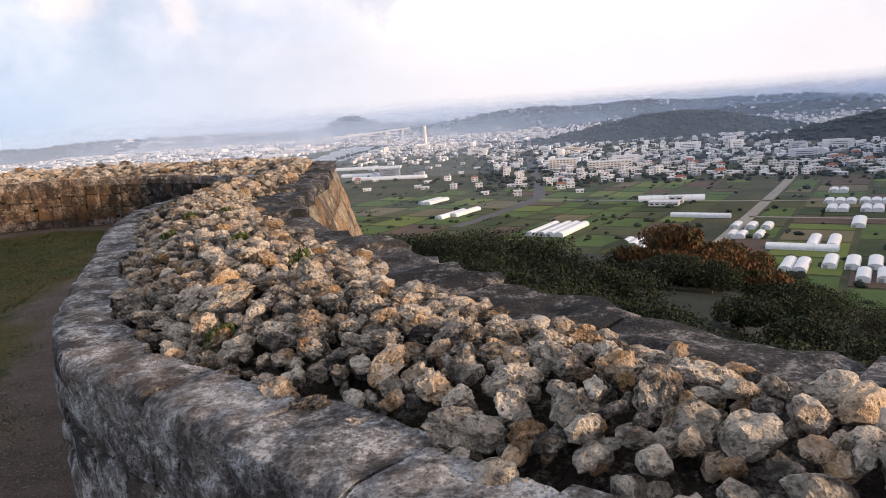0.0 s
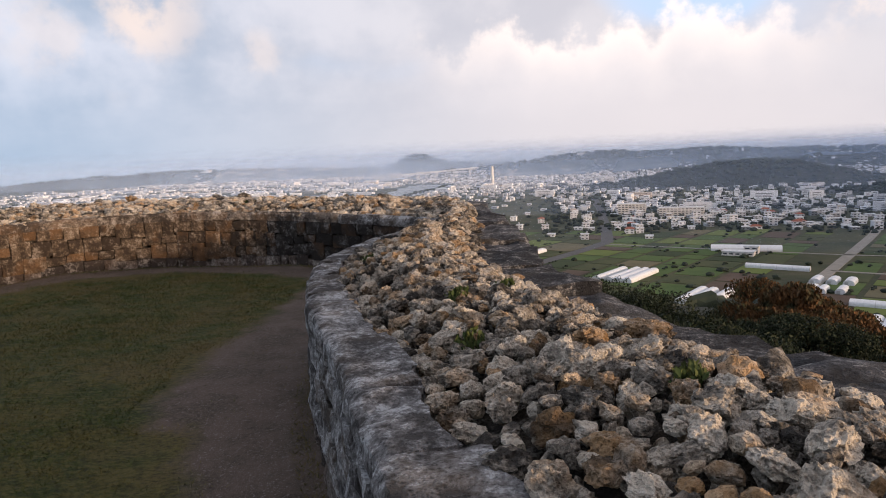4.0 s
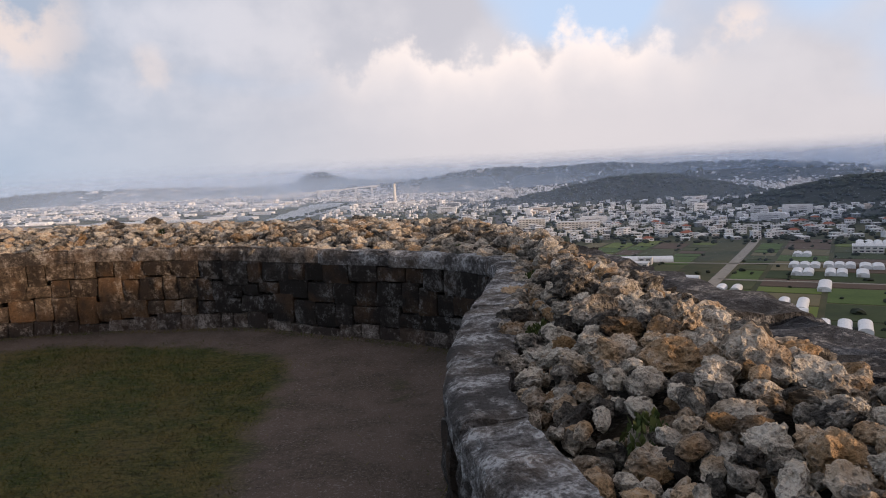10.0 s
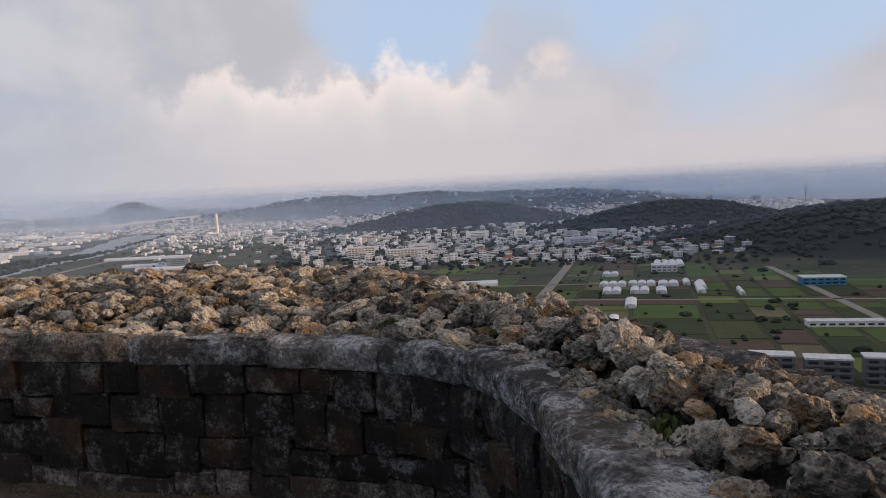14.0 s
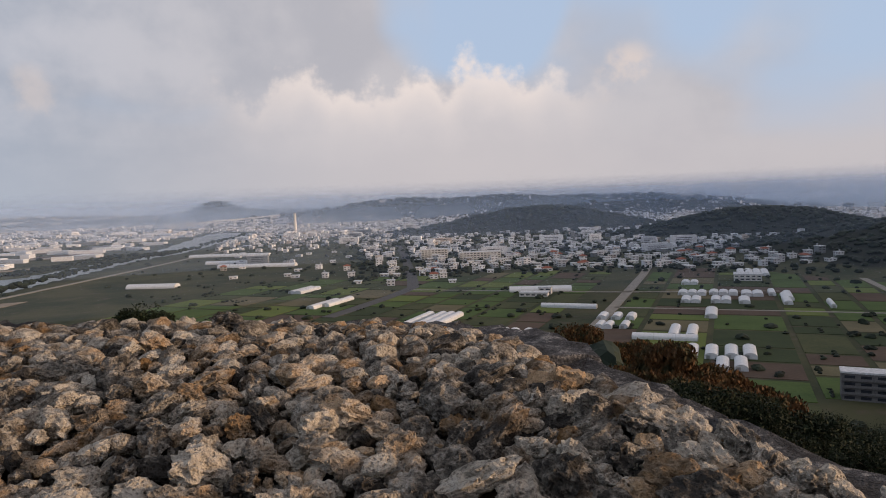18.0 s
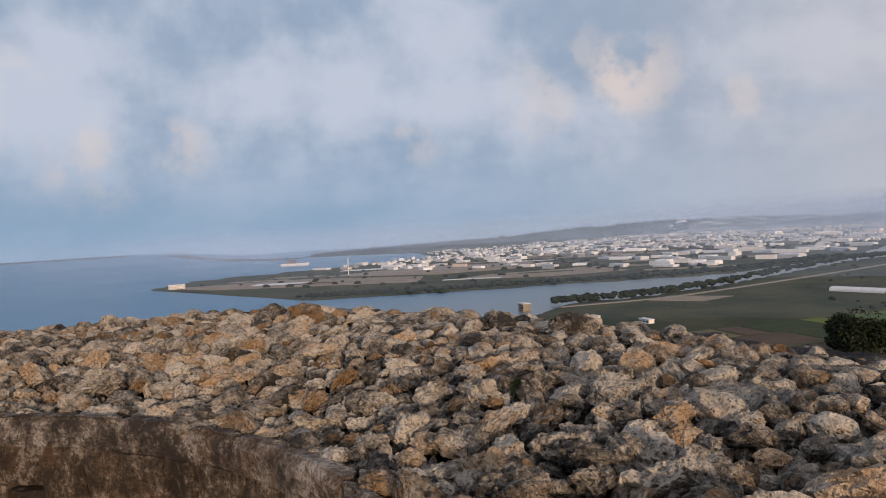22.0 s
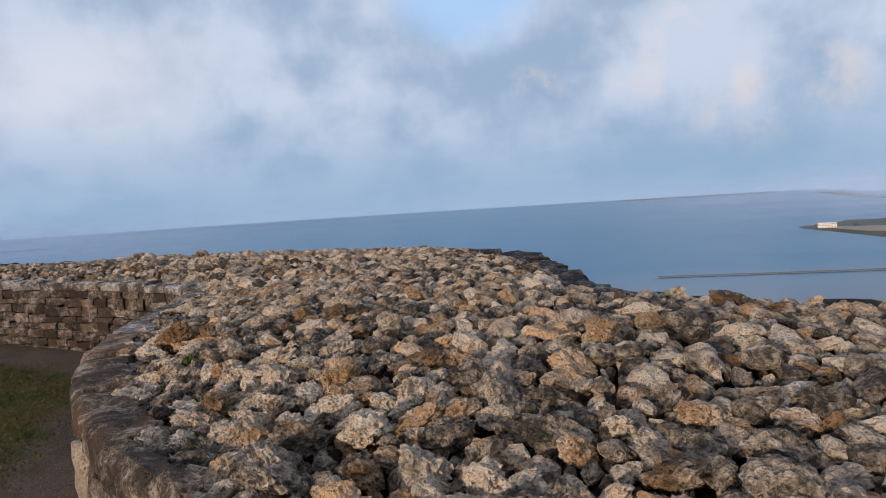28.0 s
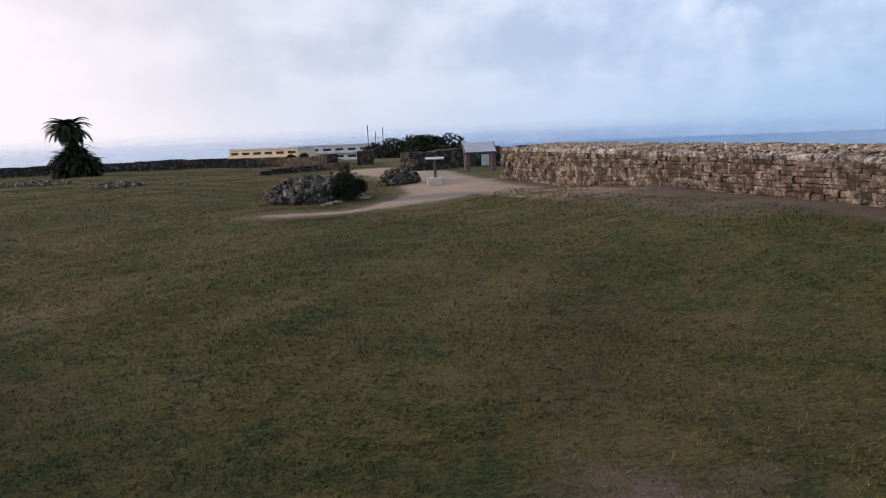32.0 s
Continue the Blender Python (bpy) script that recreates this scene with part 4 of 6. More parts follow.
def crop(name, a, b, rows=0.0):
    s = Shader(name, 0.95)
    v = s.vec("World")
    n = s.noise(v, 0.05, 5.0, 0.65)
    m = s.noise(v, 0.6, 4.0, 0.65)
    s.colour(s.mix(s.ramp(s.math("ADD", s.math("MULTIPLY", n, 0.6), s.math("MULTIPLY", m, 0.4)), 0.35, 0.65), a, b))
    return s.m


CROPS = [crop("young crop", (0.042, 0.075, 0.020), (0.075, 0.115, 0.032)), crop("dark crop", (0.020, 0.034, 0.014), (0.040, 0.058, 0.022)),
         crop("tilled earth", (0.060, 0.042, 0.032), (0.10, 0.072, 0.054)), crop("stubble", (0.09, 0.082, 0.048), (0.14, 0.125, 0.072)),
         crop("mixed crop", (0.030, 0.045, 0.018), (0.072, 0.078, 0.034)), crop("bright crop", (0.08, 0.12, 0.026), (0.12, 0.145, 0.04))]


def ribbon(points, width, z):
    p = np.array(points, float)
    d = np.gradient(p, axis=0)
    d /= np.linalg.norm(d, axis=1, keepdims=True)
    n = np.stack([-d[:, 1], d[:, 0]], 1) * width / 2
    v = [(*(a + b), z) for a, b in zip(p, n)] + [(*(a - b), z) for a, b in zip(p, n)]
    k = len(p)
    v += [(x, y, zz - 0.6) for x, y, zz in v]
    f = [(i + 1, i, k + i, k + i + 1) for i in range(k - 1)] + [(i, i + 1, 2 * k + i + 1, 2 * k + i) for i in range(k - 1)] + [(k + i + 1, k + i, 3 * k + i, 3 * k + i + 1) for i in range(k - 1)]
    return v, f


ROADS = [([(150, 395), (189, 451), (286, 594), (382, 738), (420, 800)], 9, TRACK, "straight pale farm road between fields"),
         ([(20, 590), (50, 633), (108, 727), (125, 790), (165, 1090), (176, 1182), (210, 1500)], 13, ASPHALT, "grey main road running into the town"),
         ([(388, 327), (470, 470), (545, 600), (600, 690)], 7, TRACK, "narrow pale farm road below the wooded hill"),
         ([(-430, 690), (-355, 800), (-300, 960), (-230, 1200), (-150, 1500)], 8, TRACK, "pale embankment road along the river"),
         ([(250, 540), (420, 430), (520, 360)], 4, TRACK, "thin farm track across the fields"),
         ([(110, 730), (280, 625), (420, 560)], 4, TRACK, "thin farm track across the fields")]
for pts, width, material, label in ROADS:
    fine_pts = spline([(x, y) for x, y in pts], 8)
    v, f = ribbon(fine_pts, width, -94.55)
    tagged(new("road", mesh_of("road", v, f, material)), label, "road", kind="structure")


def slab(name, corners, material, z, label, category="field"):
    k = len(corners)
    v = [(x, y, z) for x, y in corners] + [(x, y, z - 0.6) for x, y in corners]
    f = [tuple(range(k))] + [(i, k + i, k + (i + 1) % k, (i + 1) % k) for i in range(k)]
    return tagged(new(name, mesh_of(name, v, f, material)), label, category, kind="structure")


FIELD_WORDS = ["bright green field of young crops", "dark green vegetable field", "brown tilled field of bare earth", "pale straw-coloured stubble field", "patchy green field with weeds", "vivid yellow-green crop field"]


def farm_fields():
    """Parcels on a grid that follows the straight farm road."""
    rng = np.random.default_rng(21)
    d = np.array([0.56, 0.83])
    d /= np.linalg.norm(d)
    e = np.array([d[1], -d[0]])
    o = np.array([150.0, 395.0])
    across = -420.0
    while across < 330:
        w = rng.uniform(24, 50)
        along = -90.0
        while along < 620:
            h = rng.uniform(22, 60)
            c = [o + e * a + d * b for a, b in ((across + 2, along + 2), (across + w - 2, along + 2), (across + w - 2, along + h - 2), (across + 2, along + h - 2))]
            m = sum(c) / 4
            near_road = abs(across + w / 2) < w / 2 + 5 and along < 430
            ok = m[1] > 300 - 0.2 * m[0] and m[1] < 880 - 0.25 * max(m[0], 0) - 0.12 * max(m[0] - 300, 0) and m[0] > -330 and not near_road
            if m[0] < 40:
                ok = ok and 560 < m[1] < 1250 and m[0] > -300 - 0.05 * (m[1] - 700)
            if ok and float(hill_rise(m[0], m[1])) < 2:
                k = int(rng.choice(6, p=[0.30, 0.18, 0.16, 0.08, 0.18, 0.10]))
                slab("field", [tuple(q) for q in c], CROPS[k], -94.75, FIELD_WORDS[k])
            along += h
        across += w


farm_fields()
# bare ground and works on the reclaimed cape
for corners, label in (([(-1480, 770), (-1290, 760), (-900, 960), (-1000, 1080), (-1290, 1010)], "pale bare reclaimed land on the cape"),
                       ([(-1300, 1060), (-1000, 1120), (-860, 1330), (-1000, 1480), (-1290, 1350)], "pale bare reclaimed land with low works"),
                       ([(-860, 1000), (-690, 1080), (-600, 1210), (-720, 1300), (-860, 1130)], "pale sandy ground beside the river"),
                       ([(-1230, 1560), (-900, 1650), (-760, 1900), (-1180, 1950)], "wide pale industrial yard"),
                       ([(-360, 770), (-300, 775), (-285, 830), (-355, 820)], "pale gravel lot beside the river road")):
    slab("bare_ground", corners, SAND, -94.7, label, "bare ground")


strips = np.random.default_rng(27)
STRIP_WORDS = ["pale strip of bare reclaimed land on the cape", "brown tilled strip on the reclaimed cape", "dark green overgrown strip on the cape", "white sheeted strip on the reclaimed cape"]
for k in range(46):
    x, y = strips.uniform(-1400, -480), strips.uniform(840, 1900)
    length, width = strips.uniform(90, 240), strips.uniform(14, 42)
    turned = radians(strips.uniform(27, 37))
    c, q = math.cos(turned), math.sin(turned)
    corners = [(x + a * c - b * q, y + a * q + b * c) for a, b in ((-length / 2, -width / 2), (length / 2, -width / 2), (length / 2, width / 2), (-length / 2, width / 2))]
    px, py = np.array([a for a, b in corners]), np.array([b for a, b in corners])
    if inside_poly(px, py, LAND).all() and line_distance(px, py, LAND).min() > 18:
        kind = int(strips.choice(4, p=[0.36, 0.24, 0.26, 0.14]))
        slab("bare_strip", corners, (SAND, CROPS[2], CROPS[1], PLASTIC)[kind], -94.6 + 0.012 * k, STRIP_WORDS[kind])


# -- farm buildings --
def greenhouse(label, x, y, ang, length, width=7.0, bays=1, height=3.6):
    t = thing("greenhouse", label, "greenhouse", pose(x, y, -94.9, 0, 0, ang), "plastic greenhouses on the plain")
    for b in range(bays):
        cx = (b - (bays - 1) / 2) * width
        n = 9
        arc = [(cx - width / 2 * 0.97 * math.cos(math.pi * k / (n - 1)), 1.6 + (height - 1.6) * math.sin(math.pi * k / (n - 1))) for k in range(n)]
        prof = [(cx - width / 2 * 0.97, 0)] + arc + [(cx + width / 2 * 0.97, 0)]
        v = [(px, -length / 2, pz) for px, pz in prof] + [(px, length / 2, pz) for px, pz in prof]
        m = len(prof)
        f = [(k, k + 1, m + k + 1, m + k) for k in range(m - 1)] + [tuple(reversed(range(m))), tuple(range(m, 2 * m))]
        part("cover", mesh_of("cover", v, f, PLASTIC), PLASTIC, t)
        for q in np.linspace(-length / 2, length / 2, max(3, int(length / 9))):
            rv = [((px - cx) * 1.015 + cx, q + dq, pz * 1.015) for px, pz in prof for dq in (-0.12, 0.12)]
            part("rib", mesh_of("rib", rv, [(2 * k, 2 * k + 2, 2 * k + 3, 2 * k + 1) for k in range(m - 1)], STEEL), STEEL, t)
    bm = bmesh.new()
    box(bm, -width * bays / 2 + 1, -length / 2 - 0.08, 0, -width * bays / 2 + 3.2, -length / 2 + 0.02, 2.2)
    part("door", bm, STEEL, t)
    return t


ROADANG = -34.0
GH = [(240, 429, 24, 7, 1), (250, 424, 24, 7, 1), (198, 372, 20, 7, 2), (219, 374, 18, 7.5, 1), (228, 368, 18, 7.5, 1), (238, 364, 18, 7.5, 1), (247, 360, 18, 7.5, 1), (217, 341, 16, 7, 1), (226, 338, 16, 7, 1),
      (301, 481, 30, 9, 1), (208, 467, 14, 6, 2), (221, 462, 14, 6, 1), (222, 500, 15, 7, 1), (231, 495, 15, 7, 1), (240, 490, 15, 7, 1),
      (344, 577, 16, 8, 3), (368, 566, 16, 8, 3), (386, 551, 18, 9, 2), (404, 549, 22, 6, 1), (404, 528, 34, 7, 1), (481, 682, 40, 8, 4), (322, 543, 20, 8, 2), (343, 532, 20, 8, 2), (358, 522, 22, 9, 1),
      (392, 515, 44, 7, 1), (405, 480, 26, 4, 1), (380, 640, 16, 8, 2), (88, 545, 44, 7, 1), (97, 540, 46, 7, 1), (106, 535, 46, 7, 2), (20, 660, 40, 8, 1), (34, 668, 40, 8, 1),
      (128, 455, 40, 7, 2), (139, 448, 42, 7, 1), (5, 770, 34, 8, 2)]
for k, (x, y, length, width, bays) in enumerate(GH):
    length = length * (1.4 if k < 9 else 1.15)
    greenhouse("long white plastic-sheeted greenhouse on the farm plain" if bays < 2 else "joined white arched plastic greenhouses on the farm plain", x, y, ROADANG, length, width, bays)
greenhouse("very long low white greenhouse beside the farm road", 217, 555, 56, 46, 7)
greenhouse("long low white-roofed growing shed", 225, 415, 56, 40, 9)
for x, y, ln in ((-120, 1345, 150), (-60, 1100, 120), (-100, 1180, 90), (-170, 892, 60), (230, 660, 60)):
    greenhouse("long pale growing shed far out on the plain", x, y, 72, ln, 16, 1, 5)


# -- houses --
def house(label, w, d, storeys, roof="flat", tank=True, kind="house"):
    t = thing("house", label, "house", group="houses of the town")
    h = 3.0 * storeys
    bm = bmesh.new()
    box(bm, -w / 2, -d / 2, -1.5, w / 2, d / 2, h)
    if storeys > 1:
        box(bm, -w / 2 - 1.2, -d / 2 + 0.5, h - 3.2, -w / 2, d / 2 - 2, h - 2.1)
    part("wall", bm, HOUSE, t)
    bm = bmesh.new()
    if roof == "flat":
        box(bm, -w / 2 - 0.6, -d / 2 - 0.6, h, w / 2 + 0.6, d / 2 + 0.6, h + 0.45)
        part("roof", bm, ROOF_GREY, t)
    else:
        v = [bm.verts.new(c) for c in ((-w / 2 - 0.7, -d / 2 - 0.7, h), (w / 2 + 0.7, -d / 2 - 0.7, h), (w / 2 + 0.7, d / 2 + 0.7, h), (-w / 2 - 0.7, d / 2 + 0.7, h), (-w / 4, 0, h + 2.2), (w / 4, 0, h + 2.2))]
        for f in ((0, 1, 5, 4), (1, 2, 5), (2, 3, 4, 5), (3, 0, 4), (3, 2, 1, 0)):
            bm.faces.new([v[k] for k in f])
        part("roof", bm, ROOF_RED, t)
    for s in range(storeys):
        z = 1.0 + 3.0 * s
        for side in range(2):
            for q in (-0.27, 0.27):
                bm = bmesh.new()
                if side == 0:
                    box(bm, w * q - w * 0.14, -d / 2 - 0.12, z, w * q + w * 0.11, -d / 2 + 0.05, z + 1.1)
                else:
                    box(bm, -w / 2 - 0.12, d * q - d * 0.14, z, -w / 2 + 0.05, d * q + d * 0.11, z + 1.1)
                part("window", bm, DARK_GLASS, t)
    if tank:
        bm = bmesh.new()
        bmesh.ops.create_cone(bm, cap_ends=True, segments=10, radius1=0.9, radius2=0.9, depth=1.8, matrix=Matrix.Translation((w * 0.25, d * 0.2, h + 1.9)))
        part("water_tank", bm, STEEL, t)
    return t


def town():
    rng = np.random.default_rng(33)
    kinds = [("white two-storey concrete house with a flat roof", 8.5, 7.5, 2, "flat", True), ("single-storey white concrete house with a flat roof", 10, 8, 1, "flat", False),
             ("single-storey house with a red tiled roof", 12, 10, 1, "tile", False), ("three-storey concrete building with a flat roof", 10, 9, 3, "flat", True),
             ("two-storey house with a red tiled roof", 10, 9, 2, "tile", False)]
    protos = [house(*k) for k in kinds]
    first = [True] * len(kinds)
    spots, far = [], []
    d = np.array([0.32, 0.947])
    e = np.array([d[1], -d[0]])
    for a in np.arange(-2600, 1500, 19.0):
        for b in np.arange(500, 4700, 21.0):
            x, y = e * a + d * b + rng.uniform(-9, 9, 2)
            dist = math.hypot(x, y)
            az = math.degrees(math.atan2(-x, y))
            keep = 0.0
            if -46 < az < 6 and y > 900 - 0.26 * max(x, 0) - 0.12 * max(x - 300, 0):
                keep = 0.66 if dist < 1900 else 0.6 if dist < 3000 else 0.3
                if x < 110:
                    keep = 0.10 if dist < 1500 else 0.35 if dist < 1900 else 0.75
            elif 50 < x < 170 and 760 < y < 1000:
                keep = 0.30
            elif 6 <= az < 55 and dist > 2100:
                keep = 0.30 if dist < 3200 else 0.42
            if keep and rng.random() < keep * (1.0 if dist < 2600 else 0.8):
                spots.append((dist, x, y))
    spots = np.array(spots)
    x, y = spots[:, 1], spots[:, 2]
    rise = hill_rise(x, y)
    land = inside_poly(x, y, LAND) & (line_distance(x, y, LAND) > 30)
    woodland = np.zeros(len(x), bool)
    for az, dd, h, across, along in HILLS[:6]:
        a = radians(az)
        u, v = x * -math.sin(a) + y * math.cos(a) - dd, x * math.cos(a) + y * math.sin(a)
        woodland |= (u / along) ** 2 + (v / across) ** 2 < 1.9
    road = line_distance(x, y, ROADS[1][0], False) < 14
    far_green = (rise > 14) & (rng.random(len(x)) < 0.72)
    keep = land & ~woodland & ~road & ~far_green
    spots, rise = spots[keep], rise[keep]
    order = np.argsort(spots[:, 0])
    walls, glass, n = [], [], 0
    cube_v = np.array([(a, b, c) for a in (-0.5, 0.5) for b in (-0.5, 0.5) for c in (0, 1)])
    cube_t = np.array([(0, 1, 3), (0, 3, 2), (4, 6, 7), (4, 7, 5), (0, 4, 5), (0, 5, 1), (2, 3, 7), (2, 7, 6), (1, 5, 7), (1, 7, 3)])

    def solid(x, y, z, sx, sy, sz, ang):
        c, s = math.cos(ang), math.sin(ang)
        v = cube_v * (sx, sy, sz)
        return np.stack([v[:, 0] * c - v[:, 1] * s + x, v[:, 0] * s + v[:, 1] * c + y, v[:, 2] + z], 1), cube_t

    for k in order:
        dist, x, y = spots[k]
        z = -95 + rise[k]
        ang = radians(-19 + rng.choice([0, 90, 0]) + rng.uniform(-8, 8))
        if n < 230:
            pick = int(rng.choice(5, p=[0.38, 0.44, 0.05, 0.05, 0.08]))
            m = pose(x, y, z, 0, 0, math.degrees(ang) + 12)
            if first[pick]:
                protos[pick].matrix_basis = m
                first[pick] = False
            else:
                copy_thing(protos[pick], m)
            n += 1
        else:
            big = rng.random() < 0.03
            w, dd, h = rng.uniform(7, 11.5), rng.uniform(6, 9.5), rng.choice([3.2, 3.4, 3.6, 6.0, 6.2])
            if big:
                w, h = rng.uniform(22, 46), rng.uniform(6, 15)
            walls.append(solid(x, y, z, w, dd, h, ang))
            for s in range(int(h // 3)):
                glass.append(solid(x, y, z + 1.1 + 2.9 * s, w * 0.6, dd + 0.4, 0.85, ang))
    v, t = gather(walls)
    town_ob = tagged(new("town", fast_mesh("town", v, t, HOUSE_FAR, False)), "pale flat-roofed houses crowding the far plain", "town", kind="stuff")
    v, t = gather(glass)
    part("town_windows", fast_mesh("town_windows", v, t, DARK_GLASS, False), DARK_GLASS, town_ob)
    # sheds of the industrial shore
    sheds = []
    for k in range(460):
        x, y = rng.uniform(-1650, -330), rng.uniform(1250, 4300)
        if inside_poly(np.array([x]), np.array([y]), LAND)[0]:
            sheds.append(solid(x, y, -95 + float(hill_rise(x, y)), rng.uniform(18, 70), rng.uniform(10, 26), rng.uniform(4, 9), radians(rng.uniform(-30, 10))))
    v, t = gather(sheds)
    tagged(new("industrial_sheds", fast_mesh("industrial_sheds", v, t, HOUSE_FAR, False)), "long pale sheds of the industrial shore", "shed", kind="stuff")


town()


def block(name, label, category, x, y, z, ang, w, d, storeys, material, group=""):
    """A block of flats or a school: body, roof, a balcony and windows on each storey."""
    t = thing(name, label, category, pose(x, y, z, 0, 0, ang), group)
    h = 3.1 * storeys
    bm = bmesh.new()
    box(bm, -w / 2, -d / 2, -3, w / 2, d / 2, h)
    part("wall", bm, material, t)
    bm = bmesh.new()
    box(bm, -w / 2 - 0.4, -d / 2 - 0.4, h, w / 2 + 0.4, d / 2 + 0.4, h + 0.8)
    part("roof", bm, ROOF_GREY, t)
    bays = max(2, int(w / 5))
    for s in range(storeys):
        bm = bmesh.new()
        box(bm, -w / 2, -d / 2 - 1.2, 3.1 * s + 0.0, w / 2, -d / 2, 3.1 * s + 0.2)
        box(bm, -w / 2, -d / 2 - 1.2, 3.1 * s + 0.2, w / 2, -d / 2 - 1.08, 3.1 * s + 1.2)
        part("balcony", bm, material, t)
        for k in range(bays):
            cx = -w / 2 + w * (k + 0.5) / bays
            bm = bmesh.new()
            box(bm, cx - w / bays * 0.32, -d / 2 - 0.1, 3.1 * s + 0.8, cx + w / bays * 0.32, -d / 2 + 0.1, 3.1 * s + 2.2)
            part("window", bm, DARK_GLASS, t)
    return t


for k, (x, y) in enumerate(((241, 271), (257, 254), (280, 243))):
    block("apartment_block", "grey four-storey apartment block with white roof at the hill foot", "apartment block", x, y, -95.5, -38, 19, 9, 4, CONCRETE, "apartment blocks at the hill foot")
block("school", "cream four-storey school building amid the town", "school", 262, 1005, -95, -12, 60, 14, 4, WHITE_WALL)
block("town_hall", "pale five-storey public building amid the town", "public building", 205, 1060, -95, -12, 40, 16, 5, WHITE_WALL)
block("farm_house", "white flat-roofed farm building among green fields", "farm building", 214, 632, -94.9, -28, 26, 12, 1, WHITE_WALL)
block("farm_house", "white flat-roofed farm building among green fields", "farm building", 228, 640, -94.9, -28, 12, 9, 2, WHITE_WALL)
block("packing_hall", "long white packing hall beside tilled fields", "hall", 445, 640, -94.9, -34, 26, 18, 2, WHITE_WALL)
block("workshop", "low pale workshop below the wooded hill", "workshop", 365, 343, -94.9, -30, 44, 8, 1, WHITE_WALL)
block("river_house", "cream house on the bank at the river mouth", "house", -462, 668, -95, -35, 15, 9, 2, SAND)
block("boat_shed", "low white boat shed near the river mouth", "shed", -345, 616, -95, -30, 12, 7, 1, WHITE_WALL)
block("boat_shed", "low white boat shed near the river mouth", "shed", -288, 610, -95, -30, 15, 6, 1, WHITE_WALL)
block("pump_house", "small white building on the tip of the cape", "pump house", -1440, 770, -95, 60, 34, 16, 3, WHITE_WALL)
block("blue_warehouse", "blue-roofed warehouse below the wooded hill", "warehouse", 490, 480, -94.9, -30, 34, 16, 2, BLUE_ROOF)
for az, dd, label in ((177.2, 300, "long cream school building on the far ridge"), (172.2, 330, "long white school building with a low roof on the far ridge")):
    a = radians(az)
    block("ridge_school", label, "school", -7.6 - dd * math.sin(a), 11.2 + dd * math.cos(a), -12.3, 140 if az > 175 else 160, 34, 12, 4, CREAM_WALL if az > 175 else WHITE_WALL)

# tall white stack, masts and pylon
def mast(name, label, category, x, y, z, h, r, material, arms=0):
    t = thing(name, label, category, pose(x, y, z))
    bm = bmesh.new()
    bmesh.ops.create_cone(bm, cap_ends=True, segments=12, radius1=r, radius2=r * 0.72, depth=h, matrix=Matrix.Translation((0, 0, h / 2)))
    part("shaft", bm, material, t)
    for k in range(arms):
        bm = bmesh.new()
        box(bm, -r * 6, -r * 0.5, h * (0.80 + 0.09 * k), r * 6, r * 0.5, h * (0.80 + 0.09 * k) + r)
        part("arm", bm, material, t)
    return t


mast("chimney_stack", "tall slender white stack above the town", "chimney", 1, 2190, -95, 60, 5.5, WHITE_WALL)
for az, dd, hh, arms in ((169.6, 300, 1.32, 0), (168.4, 290, 1.14, 1), (169.0, 310, 0.8, 2)):
    a = radians(az)
    x, y = -7.6 - dd * math.sin(a), 11.2 + dd * math.cos(a)
    g = float(ground_height(x, y)[0])
    mast("antenna_mast", "thin grey antenna mast behind the ridge trees", "mast", x, y, g, 1.5 + dd * math.tan(radians(hh)) - g, 0.24, CONCRETE, arms)
mast("pylon", "grey lattice power pylon on the far hill", "pylon", 1180, 1180, -60, 36, 0.8, CONCRETE, 3)
mast("marker_mast", "red and white mast on the cape", "mast", -1280, 1120, -95, 40, 1.6, WHITE_WALL)


def ship():
    t = thing("ship", "grey-white coastal ship moored off the far shore", "ship", pose(-2000, 1500, -97, 0, 0, 35))
    bm = bmesh.new()
    v = [bm.verts.new(c) for c in ((-45, -6, 0), (38, -6, 0), (50, 0, 0), (38, 6, 0), (-45, 6, 0), (-46, -7, 9), (40, -7, 9), (56, 0, 10), (40, 7, 9), (-46, 7, 9))]
    for f in ((0, 1, 6, 5), (1, 2, 7, 6), (2, 3, 8, 7), (3, 4, 9, 8), (4, 0, 5, 9), (5, 6, 7, 8, 9)):
        bm.faces.new([v[k] for k in f])
    part("hull", bm, ROOF_GREY, t)
    bm = bmesh.new()
    box(bm, -26, -5, 9, 8, 5, 17)
    box(bm, -14, -4, 17, 2, 4, 22)
    part("superstructure", bm, CONCRETE, t)
    bm = bmesh.new()
    box(bm, -8, -0.6, 22, -6.8, 0.6, 34)
    part("ship_mast", bm, STEEL, t)


ship()
# breakwaters
for pts, w in (([(-800, 240), (-760, 420), (-745, 500)], 7), ([(-759, 471), (-735, 600), (-700, 612), (-589, 603)], 7), ([(-3074, -1775), (-2950, -1970), (-2835, -2136)], 12), ([(-4150, -1880), (-4300, -1450), (-4385, -1012)], 14)):
    v, f = ribbon(spline(pts, 6), w, 1.4)
    v = [(x, y, z + float(water_level(x, y))) for x, y, z in v]
    tagged(new("breakwater", mesh_of("breakwater", v, f, CONCRETE)), "low dark breakwater lying in the sea", "breakwater", kind="structure")
# low far islands and the far harbour shore
for pts, w in (([(-4600, 1130), (-4480, 1500), (-4300, 1980)], 60), ([(-3950, 2110), (-3300, 1985), (-2600, 1930)], 110)):
    v, f = ribbon(spline(pts, 8), w, 4.0)
    v = [(x, y, z + float(water_level(x, y)) - (3 if z < 3.7 else 0)) for x, y, z in v]
    tagged(new("far_shore", mesh_of("far_shore", v, f, CONCRETE)), "low dark spit of land far out in the bay", "shore", kind="structure")


